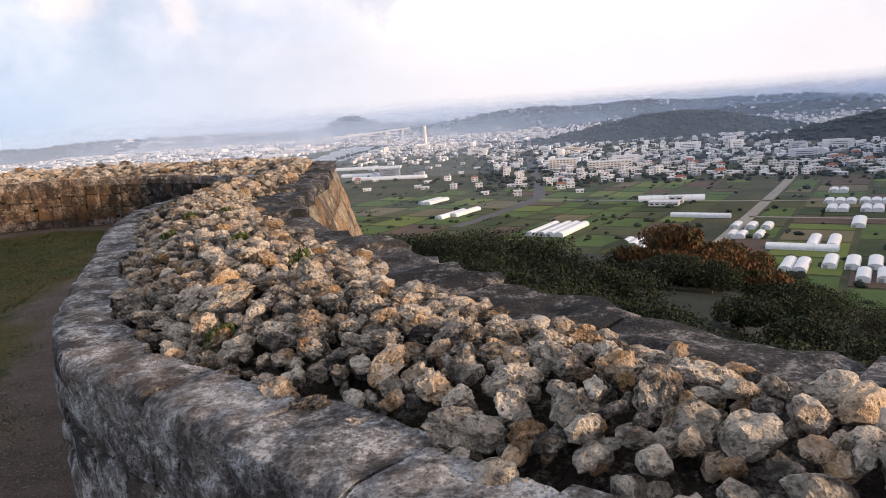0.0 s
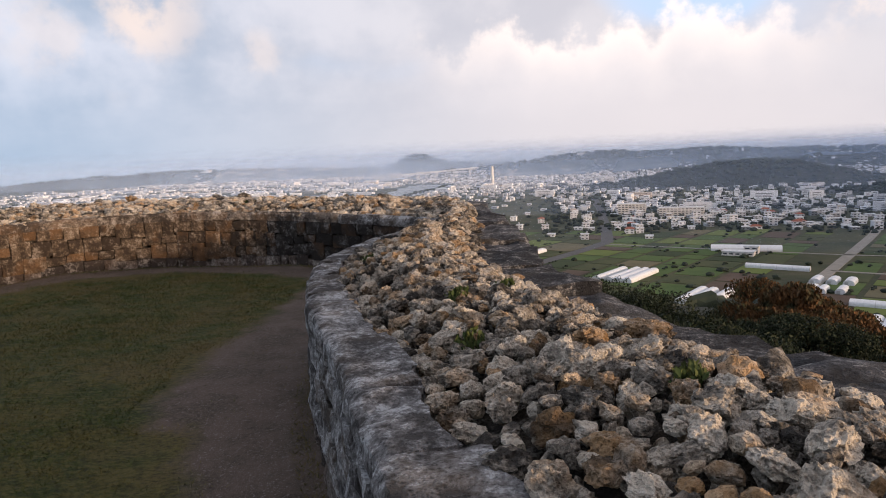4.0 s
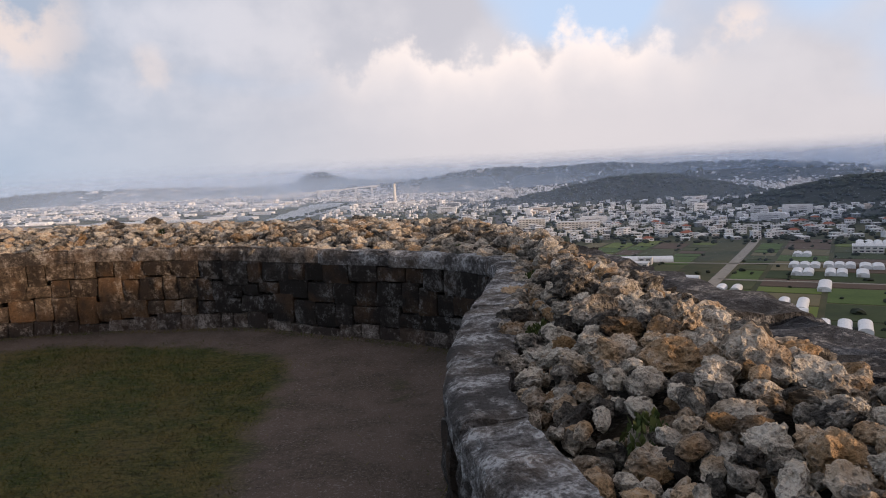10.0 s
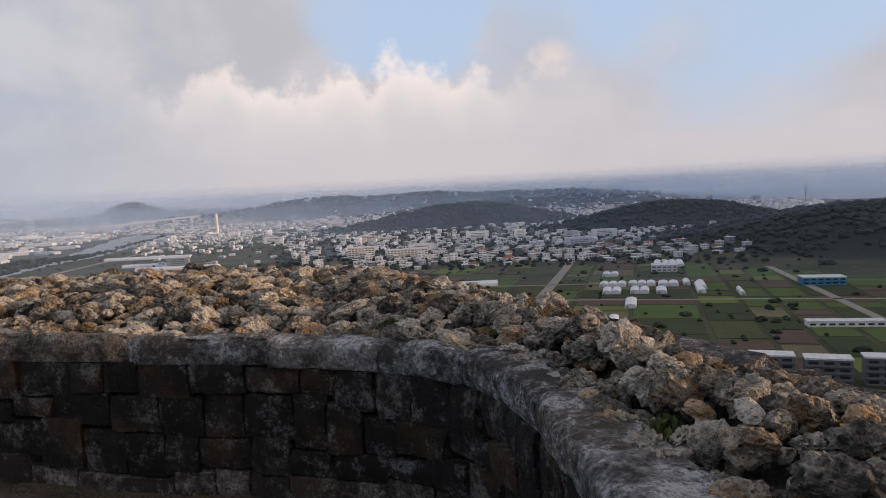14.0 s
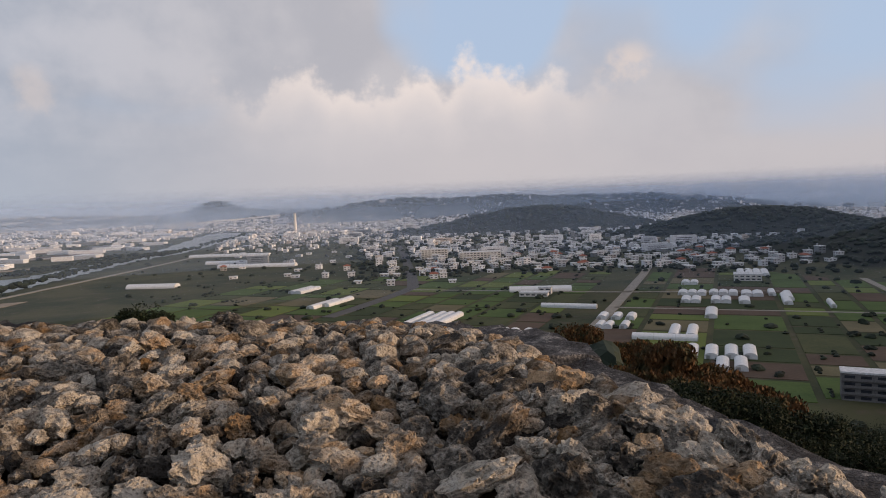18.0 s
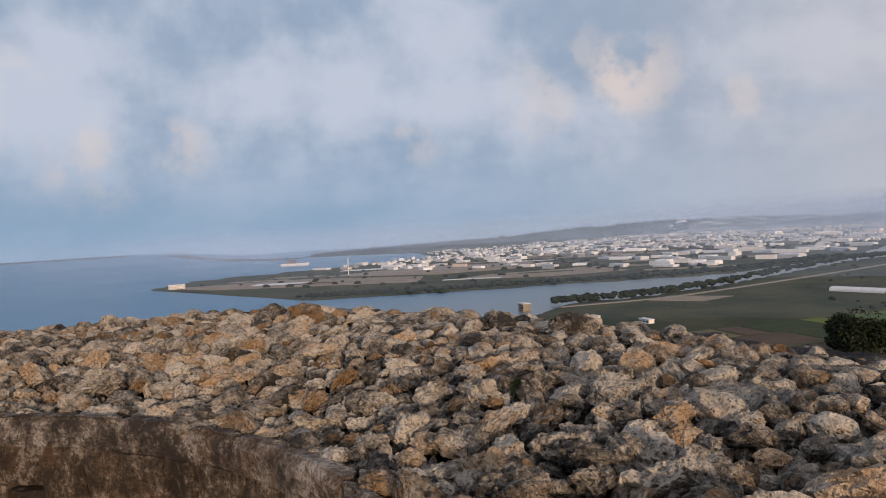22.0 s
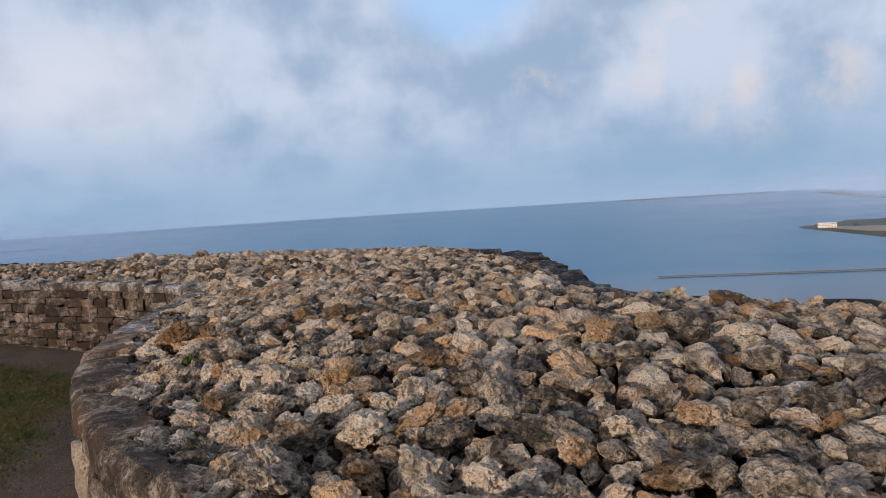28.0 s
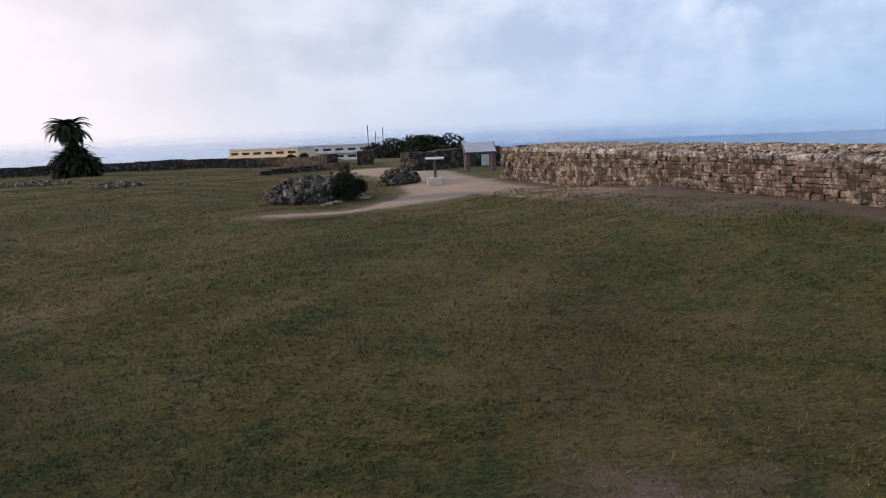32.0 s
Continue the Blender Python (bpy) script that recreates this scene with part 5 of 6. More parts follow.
def bridge():
    t = thing("viaduct", "long pale road viaduct rising above the river mouth", "bridge")
    pts = spline([(-520, 3000), (-360, 3020), (-200, 3060), (-60, 3100)], 8)
    z = np.linspace(-78, -52, len(pts))
    v, f = ribbon(pts, 16, 0)
    k = len(pts)
    v = [(x, y, zz + z[i % k]) for i, (x, y, zz) in enumerate(v)]
    v = [(x, y, zz - (5 if i >= 2 * k else 0)) for i, (x, y, zz) in enumerate(v)]
    part("deck", mesh_of("deck", v, f, WHITE_WALL), WHITE_WALL, t)
    for i in range(2, k, 4):
        bm = bmesh.new()
        box(bm, pts[i][0] - 5, pts[i][1] - 5, -97, pts[i][0] + 5, pts[i][1] + 5, z[i] - 5)
        part("pier", bm, WHITE_WALL, t)


bridge()


# -- woods --
def woods():
    """Clumped tree crowns: on the hills, along the river, among the houses and on the castle slope."""
    rng = np.random.default_rng(44)
    pieces = []

    def clump(x, y, z, r):
        v, t = ROCKS_CRUDE[int(rng.integers(0, 8))] if math.hypot(x, y) > 420 else ROCKS_LOW[int(rng.integers(0, 8))]
        c, s = math.cos(rng.uniform(0, 6.28)), 0
        a = rng.uniform(0, 6.28)
        c, s = math.cos(a), math.sin(a)
        w = v * (r * rng.uniform(0.8, 1.3), r * rng.uniform(0.8, 1.3), r * rng.uniform(0.75, 1.15))
        pieces.append((np.stack([w[:, 0] * c - w[:, 1] * s + x, w[:, 0] * s + w[:, 1] * c + y, w[:, 2] + z], 1), t))

    for az, dd, h, across, along in HILLS[:6]:
        a = radians(az)
        for k in range(330):
            u, v = rng.normal(0, 0.62) * along, rng.normal(0, 0.62) * across
            x, y = -math.sin(a) * (dd + u) + math.cos(a) * v, math.cos(a) * (dd + u) + math.sin(a) * v
            if u > along * 0.6:
                continue
            clump(x, y, -95 + float(hill_rise(x, y)) + 1.5, rng.uniform(4, 8.5))
    for az, dd, h, across, along in HILLS[6:15]:
        a = radians(az)
        for k in range(150):
            u, v = rng.normal(0, 0.5) * along, rng.normal(0, 0.7) * across
            x, y = -math.sin(a) * (dd + u) + math.cos(a) * v, math.cos(a) * (dd + u) + math.sin(a) * v
            clump(x, y, -95 + float(hill_rise(x, y)) + 2, rng.uniform(8, 17))
    bank = spline([(-462, 715), (-395, 815), (-352, 985), (-298, 1370), (-238, 1550), (-150, 2200)], 40)
    for x, y in bank:
        for k in range(2 if y < 1500 else 1):
            clump(x + rng.uniform(6, 14), y + rng.uniform(-4, 4), -92.5 + rng.uniform(0, 5), rng.uniform(3.0, 5.6))
    bank2 = spline([(-880, 700), (-745, 800), (-612, 950), (-410, 1150), (-312, 1500)], 40)
    for x, y in bank2:
        for k in range(3):
            clump(x - rng.uniform(4, 50), y + rng.uniform(0, 40), -93.5, rng.uniform(3, 6))
    for k in range(700):
        dist, az = rng.uniform(330, 2400), rng.uniform(-50, 14)
        x, y = -dist * math.sin(radians(az)), dist * math.cos(radians(az))
        if inside_poly(np.array([x]), np.array([y]), LAND)[0] and min(line_distance(np.array([x]), np.array([y]), r[0], False)[0] for r in ROADS) > 12:
            clump(x, y, -94 + float(hill_rise(x, y)), rng.uniform(1.6, 4.2))
    for k in range(280):
        dist, az = rng.uniform(330, 900), rng.uniform(-46, 12)
        x, y = -dist * math.sin(radians(az)), dist * math.cos(radians(az))
        if min(line_distance(np.array([x]), np.array([y]), r[0], False)[0] for r in ROADS) > 7:
            for j in range(1 + k % 3):
                clump(x + 3.2 * j, y + 4.6 * j, -94.4, rng.uniform(1.0, 2.2))
    for k in range(300):
        x, y = rng.uniform(-1500, -300), rng.uniform(800, 2400)
        if inside_poly(np.array([x]), np.array([y]), LAND)[0]:
            clump(x, y, -94, rng.uniform(3, 8))
    # castle slope
    for k in range(900):
        az, dist = rng.uniform(-62, 60), rng.uniform(30, 240)
        x, y = -5 - dist * math.sin(radians(az)), 9 + dist * math.cos(radians(az))
        z, out, dd = ground_height(np.array([x]), np.array([y]))
        if out[0] and dd[0] > 75 and z[0] > -94.5:
            clump(x, y, z[0] + 0.4, rng.uniform(1.4, 3.2))
    for k in range(1500):
        az, dist = rng.uniform(-46, -4), rng.uniform(840, 1750)
        x, y = -dist * math.sin(radians(az)), dist * math.cos(radians(az))
        clump(x, y, -93.2 + float(hill_rise(x, y)), rng.uniform(2.5, 5.2))
    for k in range(360):
        az, dist = rng.uniform(-78, -34), rng.uniform(110, 250)
        x, y = -dist * math.sin(radians(az)), dist * math.cos(radians(az))
        z, out, dd = ground_height(np.array([x]), np.array([y]))
        clump(x, y, z[0] + 1.0, rng.uniform(2.5, 4.5))
    for k in range(900):
        az, dist = rng.uniform(-66, 40), rng.uniform(200, 318)
        x, y = -dist * math.sin(radians(az)), dist * math.cos(radians(az))
        z, out, dd = ground_height(np.array([x]), np.array([y]))
        if inside_poly(np.array([x]), np.array([y]), LAND)[0]:
            clump(x, y, z[0] + 1.0, rng.uniform(2.5, 5.0))
    v, t = gather(pieces)
    tagged(new("woods", fast_mesh("woods", v, t, WOODS, False)), "dark green woods on hills, banks and slopes", "woods", kind="stuff")


woods()


# -- haze: blue-tinted see-through sheets stand in for hazy air, lit by the daylight --
def haze_sheet_material(name, density):
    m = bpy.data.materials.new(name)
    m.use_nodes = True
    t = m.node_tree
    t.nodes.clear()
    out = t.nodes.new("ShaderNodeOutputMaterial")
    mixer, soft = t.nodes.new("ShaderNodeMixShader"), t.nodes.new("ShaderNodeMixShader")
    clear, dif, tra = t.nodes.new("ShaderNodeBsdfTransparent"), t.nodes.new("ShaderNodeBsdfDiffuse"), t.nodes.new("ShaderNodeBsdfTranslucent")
    # the blue of distant air is put into the sheets' colour
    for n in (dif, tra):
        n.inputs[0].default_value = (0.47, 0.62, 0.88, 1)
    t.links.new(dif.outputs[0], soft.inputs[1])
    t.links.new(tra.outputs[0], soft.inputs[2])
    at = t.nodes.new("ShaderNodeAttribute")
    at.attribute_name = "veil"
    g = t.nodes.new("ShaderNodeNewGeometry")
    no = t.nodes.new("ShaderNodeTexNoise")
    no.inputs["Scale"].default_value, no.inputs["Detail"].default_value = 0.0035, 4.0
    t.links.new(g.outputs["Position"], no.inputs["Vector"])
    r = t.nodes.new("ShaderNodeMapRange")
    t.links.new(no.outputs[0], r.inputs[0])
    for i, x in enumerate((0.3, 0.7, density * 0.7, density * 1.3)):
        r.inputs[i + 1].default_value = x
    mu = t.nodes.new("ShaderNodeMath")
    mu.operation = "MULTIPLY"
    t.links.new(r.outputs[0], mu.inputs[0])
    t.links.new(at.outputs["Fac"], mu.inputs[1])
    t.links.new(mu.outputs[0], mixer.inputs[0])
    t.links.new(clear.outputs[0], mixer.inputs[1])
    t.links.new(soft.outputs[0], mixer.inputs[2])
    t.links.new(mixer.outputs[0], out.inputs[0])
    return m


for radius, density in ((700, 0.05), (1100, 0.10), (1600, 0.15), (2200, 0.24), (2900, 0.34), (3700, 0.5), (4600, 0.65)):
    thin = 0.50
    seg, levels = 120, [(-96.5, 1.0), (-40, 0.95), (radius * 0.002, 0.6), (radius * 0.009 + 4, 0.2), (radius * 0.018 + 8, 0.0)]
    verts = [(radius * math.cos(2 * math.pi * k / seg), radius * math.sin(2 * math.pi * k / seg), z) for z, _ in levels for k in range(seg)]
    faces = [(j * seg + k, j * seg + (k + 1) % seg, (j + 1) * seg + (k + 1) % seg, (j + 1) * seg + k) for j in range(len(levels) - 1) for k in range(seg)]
    me = mesh_of("mist", verts, faces, haze_sheet_material("mist", density), True)
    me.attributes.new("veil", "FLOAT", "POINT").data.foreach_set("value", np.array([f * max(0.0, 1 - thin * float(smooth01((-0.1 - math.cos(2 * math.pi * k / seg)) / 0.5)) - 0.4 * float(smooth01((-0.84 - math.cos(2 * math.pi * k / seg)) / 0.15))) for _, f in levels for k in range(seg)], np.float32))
    tagged(new("mist", me), "blue-tinted sheet standing in for haze over the plain and sea", "mist", kind="stuff")
# ---- trees and shrubs ----
def leaf_cloud(rng, centres, count, size, droop=0.0, upright=False):
    """Many small bent leaves round the given blobs (x, y, z, radius)."""
    c = np.array(centres)
    pick = rng.integers(0, len(c), count)
    d = rng.normal(size=(count, 3))
    d /= np.linalg.norm(d, axis=1, keepdims=True)
    r = rng.uniform(0.45, 1.08, count) ** 0.6
    p = c[pick, :3] + d * (c[pick, 3] * r)[:, None] * (1, 1, 0.85)
    u = rng.normal(size=(count, 3))
    if upright:
        u = u * (0.35, 0.35, 0.2) + (0, 0, 1)
    u /= np.linalg.norm(u, axis=1, keepdims=True)
    w = np.cross(u, rng.normal(size=(count, 3)))
    w /= np.linalg.norm(w, axis=1, keepdims=True)
    s = size * rng.uniform(0.6, 1.4, count)[:, None]
    a, b, e, f = p - u * s, p + w * s * 0.42, p + u * s - (0, 0, droop), p - w * s * 0.42
    v = np.stack([a, b, e, f], 1).reshape(-1, 3)
    k = np.arange(count) * 4
    t = np.concatenate([np.stack([k, k + 1, k + 2], 1), np.stack([k, k + 2, k + 3], 1)])
    return v, t


def limb(bm, a, b, r0, r1, seg=7):
    a, b = Vector(a), Vector(b)
    d = b - a
    m = Matrix.Translation((a + b) / 2) @ d.to_track_quat("Z", "Y").to_matrix().to_4x4()
    bmesh.ops.create_cone(bm, cap_ends=True, segments=seg, radius1=r0, radius2=r1, depth=d.length, matrix=m)


def tree(name, label, x, y, z, height, radius, leaves, size, material, seed, upright=False, category="tree", group=""):
    rng = np.random.default_rng(seed)
    t = thing(name, label, category, Matrix.Translation((x, y, z)), group)
    bm = bmesh.new()
    top = height * 0.55
    lean = rng.uniform(-0.1, 0.1, 2) * height
    limb(bm, (0, 0, -0.4), (lean[0] * 0.5, lean[1] * 0.5, top), max(height * 0.028, 0.03), max(height * 0.016, 0.018), 9)
    blobs = []
    for k in range(7):
        a = k * 2.4 + rng.uniform(-0.4, 0.4)
        q = radius * rng.uniform(0.3, 0.75)
        e = (lean[0] + q * math.cos(a), lean[1] + q * math.sin(a), height * rng.uniform(0.58, 0.88))
        limb(bm, (lean[0] * 0.4, lean[1] * 0.4, top * rng.uniform(0.6, 0.98)), e, height * 0.011, height * 0.004, 5)
        blobs.append((*e, radius * rng.uniform(0.34, 0.58)))
    blobs.append((lean[0], lean[1], height - radius * 0.42, radius * 0.40))
    for k in range(5):
        blobs.append((lean[0] + rng.uniform(-0.6, 0.6) * radius, lean[1] + rng.uniform(-0.6, 0.6) * radius, height * rng.uniform(0.35, 0.7), radius * rng.uniform(0.3, 0.5)))
    blobs = [(bx, by, min(bz, height - 0.95 * br), br) for bx, by, bz, br in blobs]
    part("trunk", bm, BARK, t)
    v, f = leaf_cloud(rng, blobs, leaves, size, size * 0.3, upright)
    part("crown", fast_mesh("crown", v, f, material, False), material, t)
    return t


def slope_trees():
    """Trees on the slope outside the wall; side angle, angle of the top, distance, crown radius from the start of the walk."""
    rows = [(5.5, -9.2, 34, 2.4, 0), (2.2, -9.4, 36, 2.6, 0), (-1.6, -9.6, 33, 2.5, 0), (-4.6, -9.5, 35, 2.6, 0), (-8.2, -10.2, 32, 2.3, 0), (-11.5, -12.0, 30, 2.2, 0),
            (-14.8, -12.8, 29, 2.0, 0), (-3, -11.5, 26, 2.2, 0), (-9, -13, 24, 2.2, 0), (-18.9, -9.7, 100, 3.4, 1), (-16.5, -11.5, 50, 2.4, 0), (-20.6, -11.2, 96, 3.2, 1), (-22.8, -11.0, 98, 3.4, 1),
            (-24.8, -11.8, 90, 3.2, 1), (-27.4, -13.4, 82, 3.0, 0), (-30.2, -14.4, 76, 3.0, 0), (-32.8, -15.0, 72, 3.0, 0), (-35, -15.8, 68, 3.2, 0), (-20, -13.2, 70, 3.0, 0), (-23.5, -13.8, 66, 3.0, 0), (-26.5, -15.4, 60, 2.8, 0), (-30, -17, 56, 2.8, 0), (-38, -15.5, 80, 3.4, 0), (-42, -15.5, 84, 3.4, 0), (-46, -15.4, 80, 3.4, 0), (-50, -15, 84, 3.6, 0)]
    rows += [(-16, -15.5, 32, 2.2, 0), (-20, -17, 29, 2.2, 0), (-24, -18, 27, 2.0, 1), (-28, -19.5, 24, 2.0, 0), (-33, -20.5, 22, 2.0, 0), (-38, -19, 25, 2.2, 0), (-12.5, -15, 27, 2.0, 0), (-6, -14, 24, 2.0, 0)]
    rows += [(-15.6, -12.1, 46, 2.0, 1), (-17.6, -11.3, 45, 2.0, 1), (-19.2, -9.8, 46, 1.9, 1), (-20.6, -11.6, 44, 2.0, 1), (-22.1, -11.5, 46, 2.0, 1), (-23.8, -12.4, 45, 2.0, 1), (-25.2, -13, 44, 2.0, 1), (-27, -14, 43, 2.0, 0),
             (-13.5, -12.8, 42, 2.2, 0), (-11.5, -12.9, 42, 2.2, 0), (-18.5, -13.5, 40, 2.2, 0), (-21.5, -14, 40, 2.2, 0), (-24.5, -14.8, 40, 2.2, 0)]
    for k, (az, el, dist, r, red) in enumerate(rows):
        a = radians(az)
        x, y = -dist * math.sin(a), dist * math.cos(a)
        z = float(ground_height(np.array([x]), np.array([y]))[0][0])
        h = 1.53 + dist * math.tan(radians(el)) - z
        if h < 2.0:
            z, h = z + h - 2.5, 2.5
        if red:
            tree("shrub_tree", "russet feathery tree on the castle slope", x, y, z, h, r, 7000, 0.15 if dist < 60 else 0.2, LEAF_RED, 300 + k, True, group="trees on the castle slope")
        else:
            tree("tree", "dark green broadleaf tree on the castle slope", x, y, z, h, r, 7600, 0.068, LEAF, 300 + k, group="trees on the castle slope")


slope_trees()
fill = np.random.default_rng(350)
for k in range(44):
    sx, sy = fill.uniform(9, 46), fill.uniform(16, 60)
    sz = float(ground_height(np.array([sx]), np.array([sy]))[0][0])
    dist, side = math.hypot(sx, sy), math.degrees(math.atan2(sx, sy))
    limit = 1.5 - dist * math.tan(radians(float(np.interp(side, [5, 8, 10, 16, 20, 26, 32, 50], [10.8, 12.5, 14.2, 14.0, 13.5, 15.5, 17.0, 18.0]))))
    high = min(fill.uniform(2.2, 3.4), limit - sz)
    if high > 1.2:
        tree("bush", "dense dark green shrub on the castle slope", sx, sy, sz, high, high * 0.8, 4400, 0.066, LEAF, 360 + k, category="shrub", group="shrubs on the castle slope")

for k in range(40):
    side, dist = radians(fill.uniform(11, 31)), fill.uniform(34, 74)
    sx, sy = dist * math.sin(side), dist * math.cos(side)
    sz = float(ground_height(np.array([sx]), np.array([sy]))[0][0])
    limit = 1.5 - dist * math.tan(radians(float(np.interp(math.degrees(side), [10, 16, 20, 26, 32], [13.2, 12.6, 11.8, 13.6, 15.5]))))
    high = min(fill.uniform(3.0, 4.6), limit - sz)
    if high > 1.0:
        if k % 3 or math.degrees(side) > 25 or math.degrees(side) < 16:
            tree("bush", "dense dark green shrub on the castle slope", sx, sy, sz, high, max(high * 0.75, 1.6), 4200, 0.075, LEAF, 460 + k, category="shrub", group="shrubs on the castle slope")
        else:
            tree("shrub_tree", "russet feathery tree on the castle slope", sx, sy, sz, high, max(high * 0.6, 1.4), 4200, 0.13, LEAF_RED, 460 + k, True, group="trees on the castle slope")


for k in range(36):
    side, dist = radians(fill.uniform(12, 29)), fill.uniform(40, 92)
    sx, sy = dist * math.sin(side), dist * math.cos(side)
    sz = float(ground_height(np.array([sx]), np.array([sy]))[0][0])
    high = min(fill.uniform(2.6, 4.4), 1.5 - dist * math.tan(radians(fill.uniform(13.6, 14.6))) - sz)
    if high > 0.9:
        tree("bush", "dense dark green shrub on the castle slope", sx, sy, sz, high, max(high * 0.9, 2.2), 3400, 0.10, LEAF, 620 + k, category="shrub", group="shrubs on the castle slope")

for k in range(34):
    side, dist = radians(fill.uniform(6, 36)), fill.uniform(13, 30)
    sx, sy = dist * math.sin(side), dist * math.cos(side)
    sz = float(ground_height(np.array([sx]), np.array([sy]))[0][0])
    limit = 1.5 - dist * math.tan(radians(float(np.interp(math.degrees(side), [6, 12, 18, 26, 36], [13.5, 15.0, 16.0, 18.0, 21.0]))))
    high = min(fill.uniform(2.0, 3.4), limit - sz)
    if high > 0.8:
        tree("bush", "dense dark green shrub on the castle slope", sx, sy, sz, high, max(high * 0.8, 1.2), 3800, 0.060, LEAF, 560 + k, category="shrub", group="shrubs on the castle slope")


def mound_bush(label, x, y, z, height, radius, leaves, size, seed, lift=0.0):
    """A squat round shrub leafed down to the ground."""
    rng = np.random.default_rng(seed)
    t = thing("bush", label, "shrub", Matrix.Translation((x, y, z)))
    bm = bmesh.new()
    for k in range(5):
        a = 1.26 * k
        limb(bm, (0, 0, -0.1), (radius * 0.5 * math.cos(a), radius * 0.5 * math.sin(a), lift + height * 0.6), radius * 0.06, radius * 0.03, 6)
    part("stem", bm, BARK, t)
    blobs = [(0, 0, height * 0.5, height * 0.5)]
    for k in range(16):
        a, q = rng.uniform(0, 6.28), rng.uniform(0.35, 0.72)
        r = radius * rng.uniform(0.28, 0.42)
        blobs.append((radius * q * math.cos(a), radius * q * math.sin(a), max(r * 0.6, (height - r) * rng.uniform(0.25, 0.98) * (1.1 - q * 0.5)), r))
    v, f = leaf_cloud(rng, blobs, leaves, size, size * 0.3)
    v[:, 2] = np.maximum(v[:, 2], 0.0) + lift
    part("crown", fast_mesh("crown", v, f, LEAF, False), LEAF, t)
    return t


kx, ky = -55 * math.sin(radians(11.3)) - 3.6, 55 * math.cos(radians(11.3)) + 11
kz = float(ground_height(np.array([kx]), np.array([ky]))[0][0])
mound_bush("lone round-headed dark tree on a spur of the hill", kx, ky, kz, 3.6, 2.4, 8000, 0.13, 401, max(1.5 - 55 * math.tan(radians(6.8)) - kz - 3.6, 0.0))


# ---- the far side of the hilltop ----
EYE_END = (-7.59, 11.24)


def off(az, dist):
    a = radians(az)
    return EYE_END[0] - dist * math.sin(a), EYE_END[1] + dist * math.cos(a)


def turf(x, y):
    return float(top_ground(np.array(x), np.array(y)))


for k, (az, dist, el, r) in enumerate(((168.2, 58, -0.1, 2.2), (166.9, 60, 0.45, 2.8), (165.5, 61, 0.62, 3.0), (164.3, 60, 0.45, 2.6), (163.4, 57, -0.3, 2.0), (167.5, 55, -0.4, 2.0), (166, 55, -0.3, 2.2), (164.6, 55, -0.3, 2.0), (172.5, 75, -0.7, 2.2), (176.0, 90, -0.65, 1.4), (174.6, 92, -0.6, 1.4))):
    x, y = off(az, dist)
    z = float(ground_height(np.array([x]), np.array([y]))[0][0])
    h = 1.46 + dist * math.tan(radians(el)) - z
    tree("tree", "dark rounded tree beyond the low castle wall", x, y, z, max(h, 2.2), r, 9000, 0.15, LEAF, 500 + k, group="trees beyond the entrance wall")


FIELD_STONE = limestone("field stone", (0.22, 0.20, 0.18), (0.040, 0.037, 0.034), (0.20, 0.14, 0.08), 0.3, "random", 0.3, 0.6, 1.2)


def heap(name, label, x, y, rx, ry, h, count, seed, size=(0.06, 0.13)):
    """A low mound of field stones: a core and the stones that cover it."""
    rng = np.random.default_rng(seed)
    t = thing(name, label, "stone mound", Matrix.Translation((x, y, turf(x, y))))
    v, f = sphere_arrays(8)
    part("earth_core", fast_mesh("earth_core", v * (rx * 0.94, ry * 0.94, h * 0.9), f, CORE), CORE, t)
    meshes = [fast_mesh("stone", a, b, FIELD_STONE, False) for a, b in ROCKS_LOW[:6]]
    for k in range(count):
        a, q = rng.uniform(0, 6.28), math.sqrt(1 - rng.uniform(0.05, 1) ** 2)
        px, py = rx * q * math.cos(a), ry * q * math.sin(a)
        pz = h * math.sqrt(max(1 - q * q, 0)) * 0.92
        s = rng.uniform(*size)
        part("stone", meshes[k % 6], FIELD_STONE, t, at=Matrix.LocRotScale((px, py, pz), Euler(rng.uniform(0, 6, 3)), Vector((s, s, s * 0.8))))
    return t


x, y = off(174.2, 14.8)
heap("stone_mound", "low mound of grey field stones beside a shrub", x, y, 0.98, 0.75, 0.50, 290, 61, (0.045, 0.10))
x, y = off(167.3, 18.4)
heap("stone_mound", "small heap of pale field stones by the path", x, y, 0.55, 0.45, 0.40, 170, 62, (0.04, 0.085))
x, y = off(-171.6, 25)
heap("rock_outcrop", "flat outcrop of pale rock in the turf", x, y, 0.75, 0.4, 0.13, 60, 63, (0.05, 0.12))
x, y = off(-166.0, 30)
heap("rock_outcrop", "flat outcrop of pale rock in the turf", x, y, 1.3, 0.5, 0.10, 80, 64, (0.05, 0.12))
rng = np.random.default_rng(65)
for k in range(9):
    x, y = off(173.2 - 0.42 * k, 13.6 + 0.16 * k)
    t = thing("kerb_stone", "flat pale stone edging the worn path", "stone", pose(x, y, turf(x, y) + 0.01, 0, 0, 20 * k), "stones edging the path")
    part("stone", fast_mesh("stone", ROCKS_MID[k][0] * (0.13, 0.09, 0.06), ROCKS_MID[k][1], RUBBLE), RUBBLE, t)
x, y = off(171.6, 14.3)
mound_bush("round dense dark green shrub beside the stone mound", x, y, turf(x, y), 0.74, 0.42, 6000, 0.026, 66)


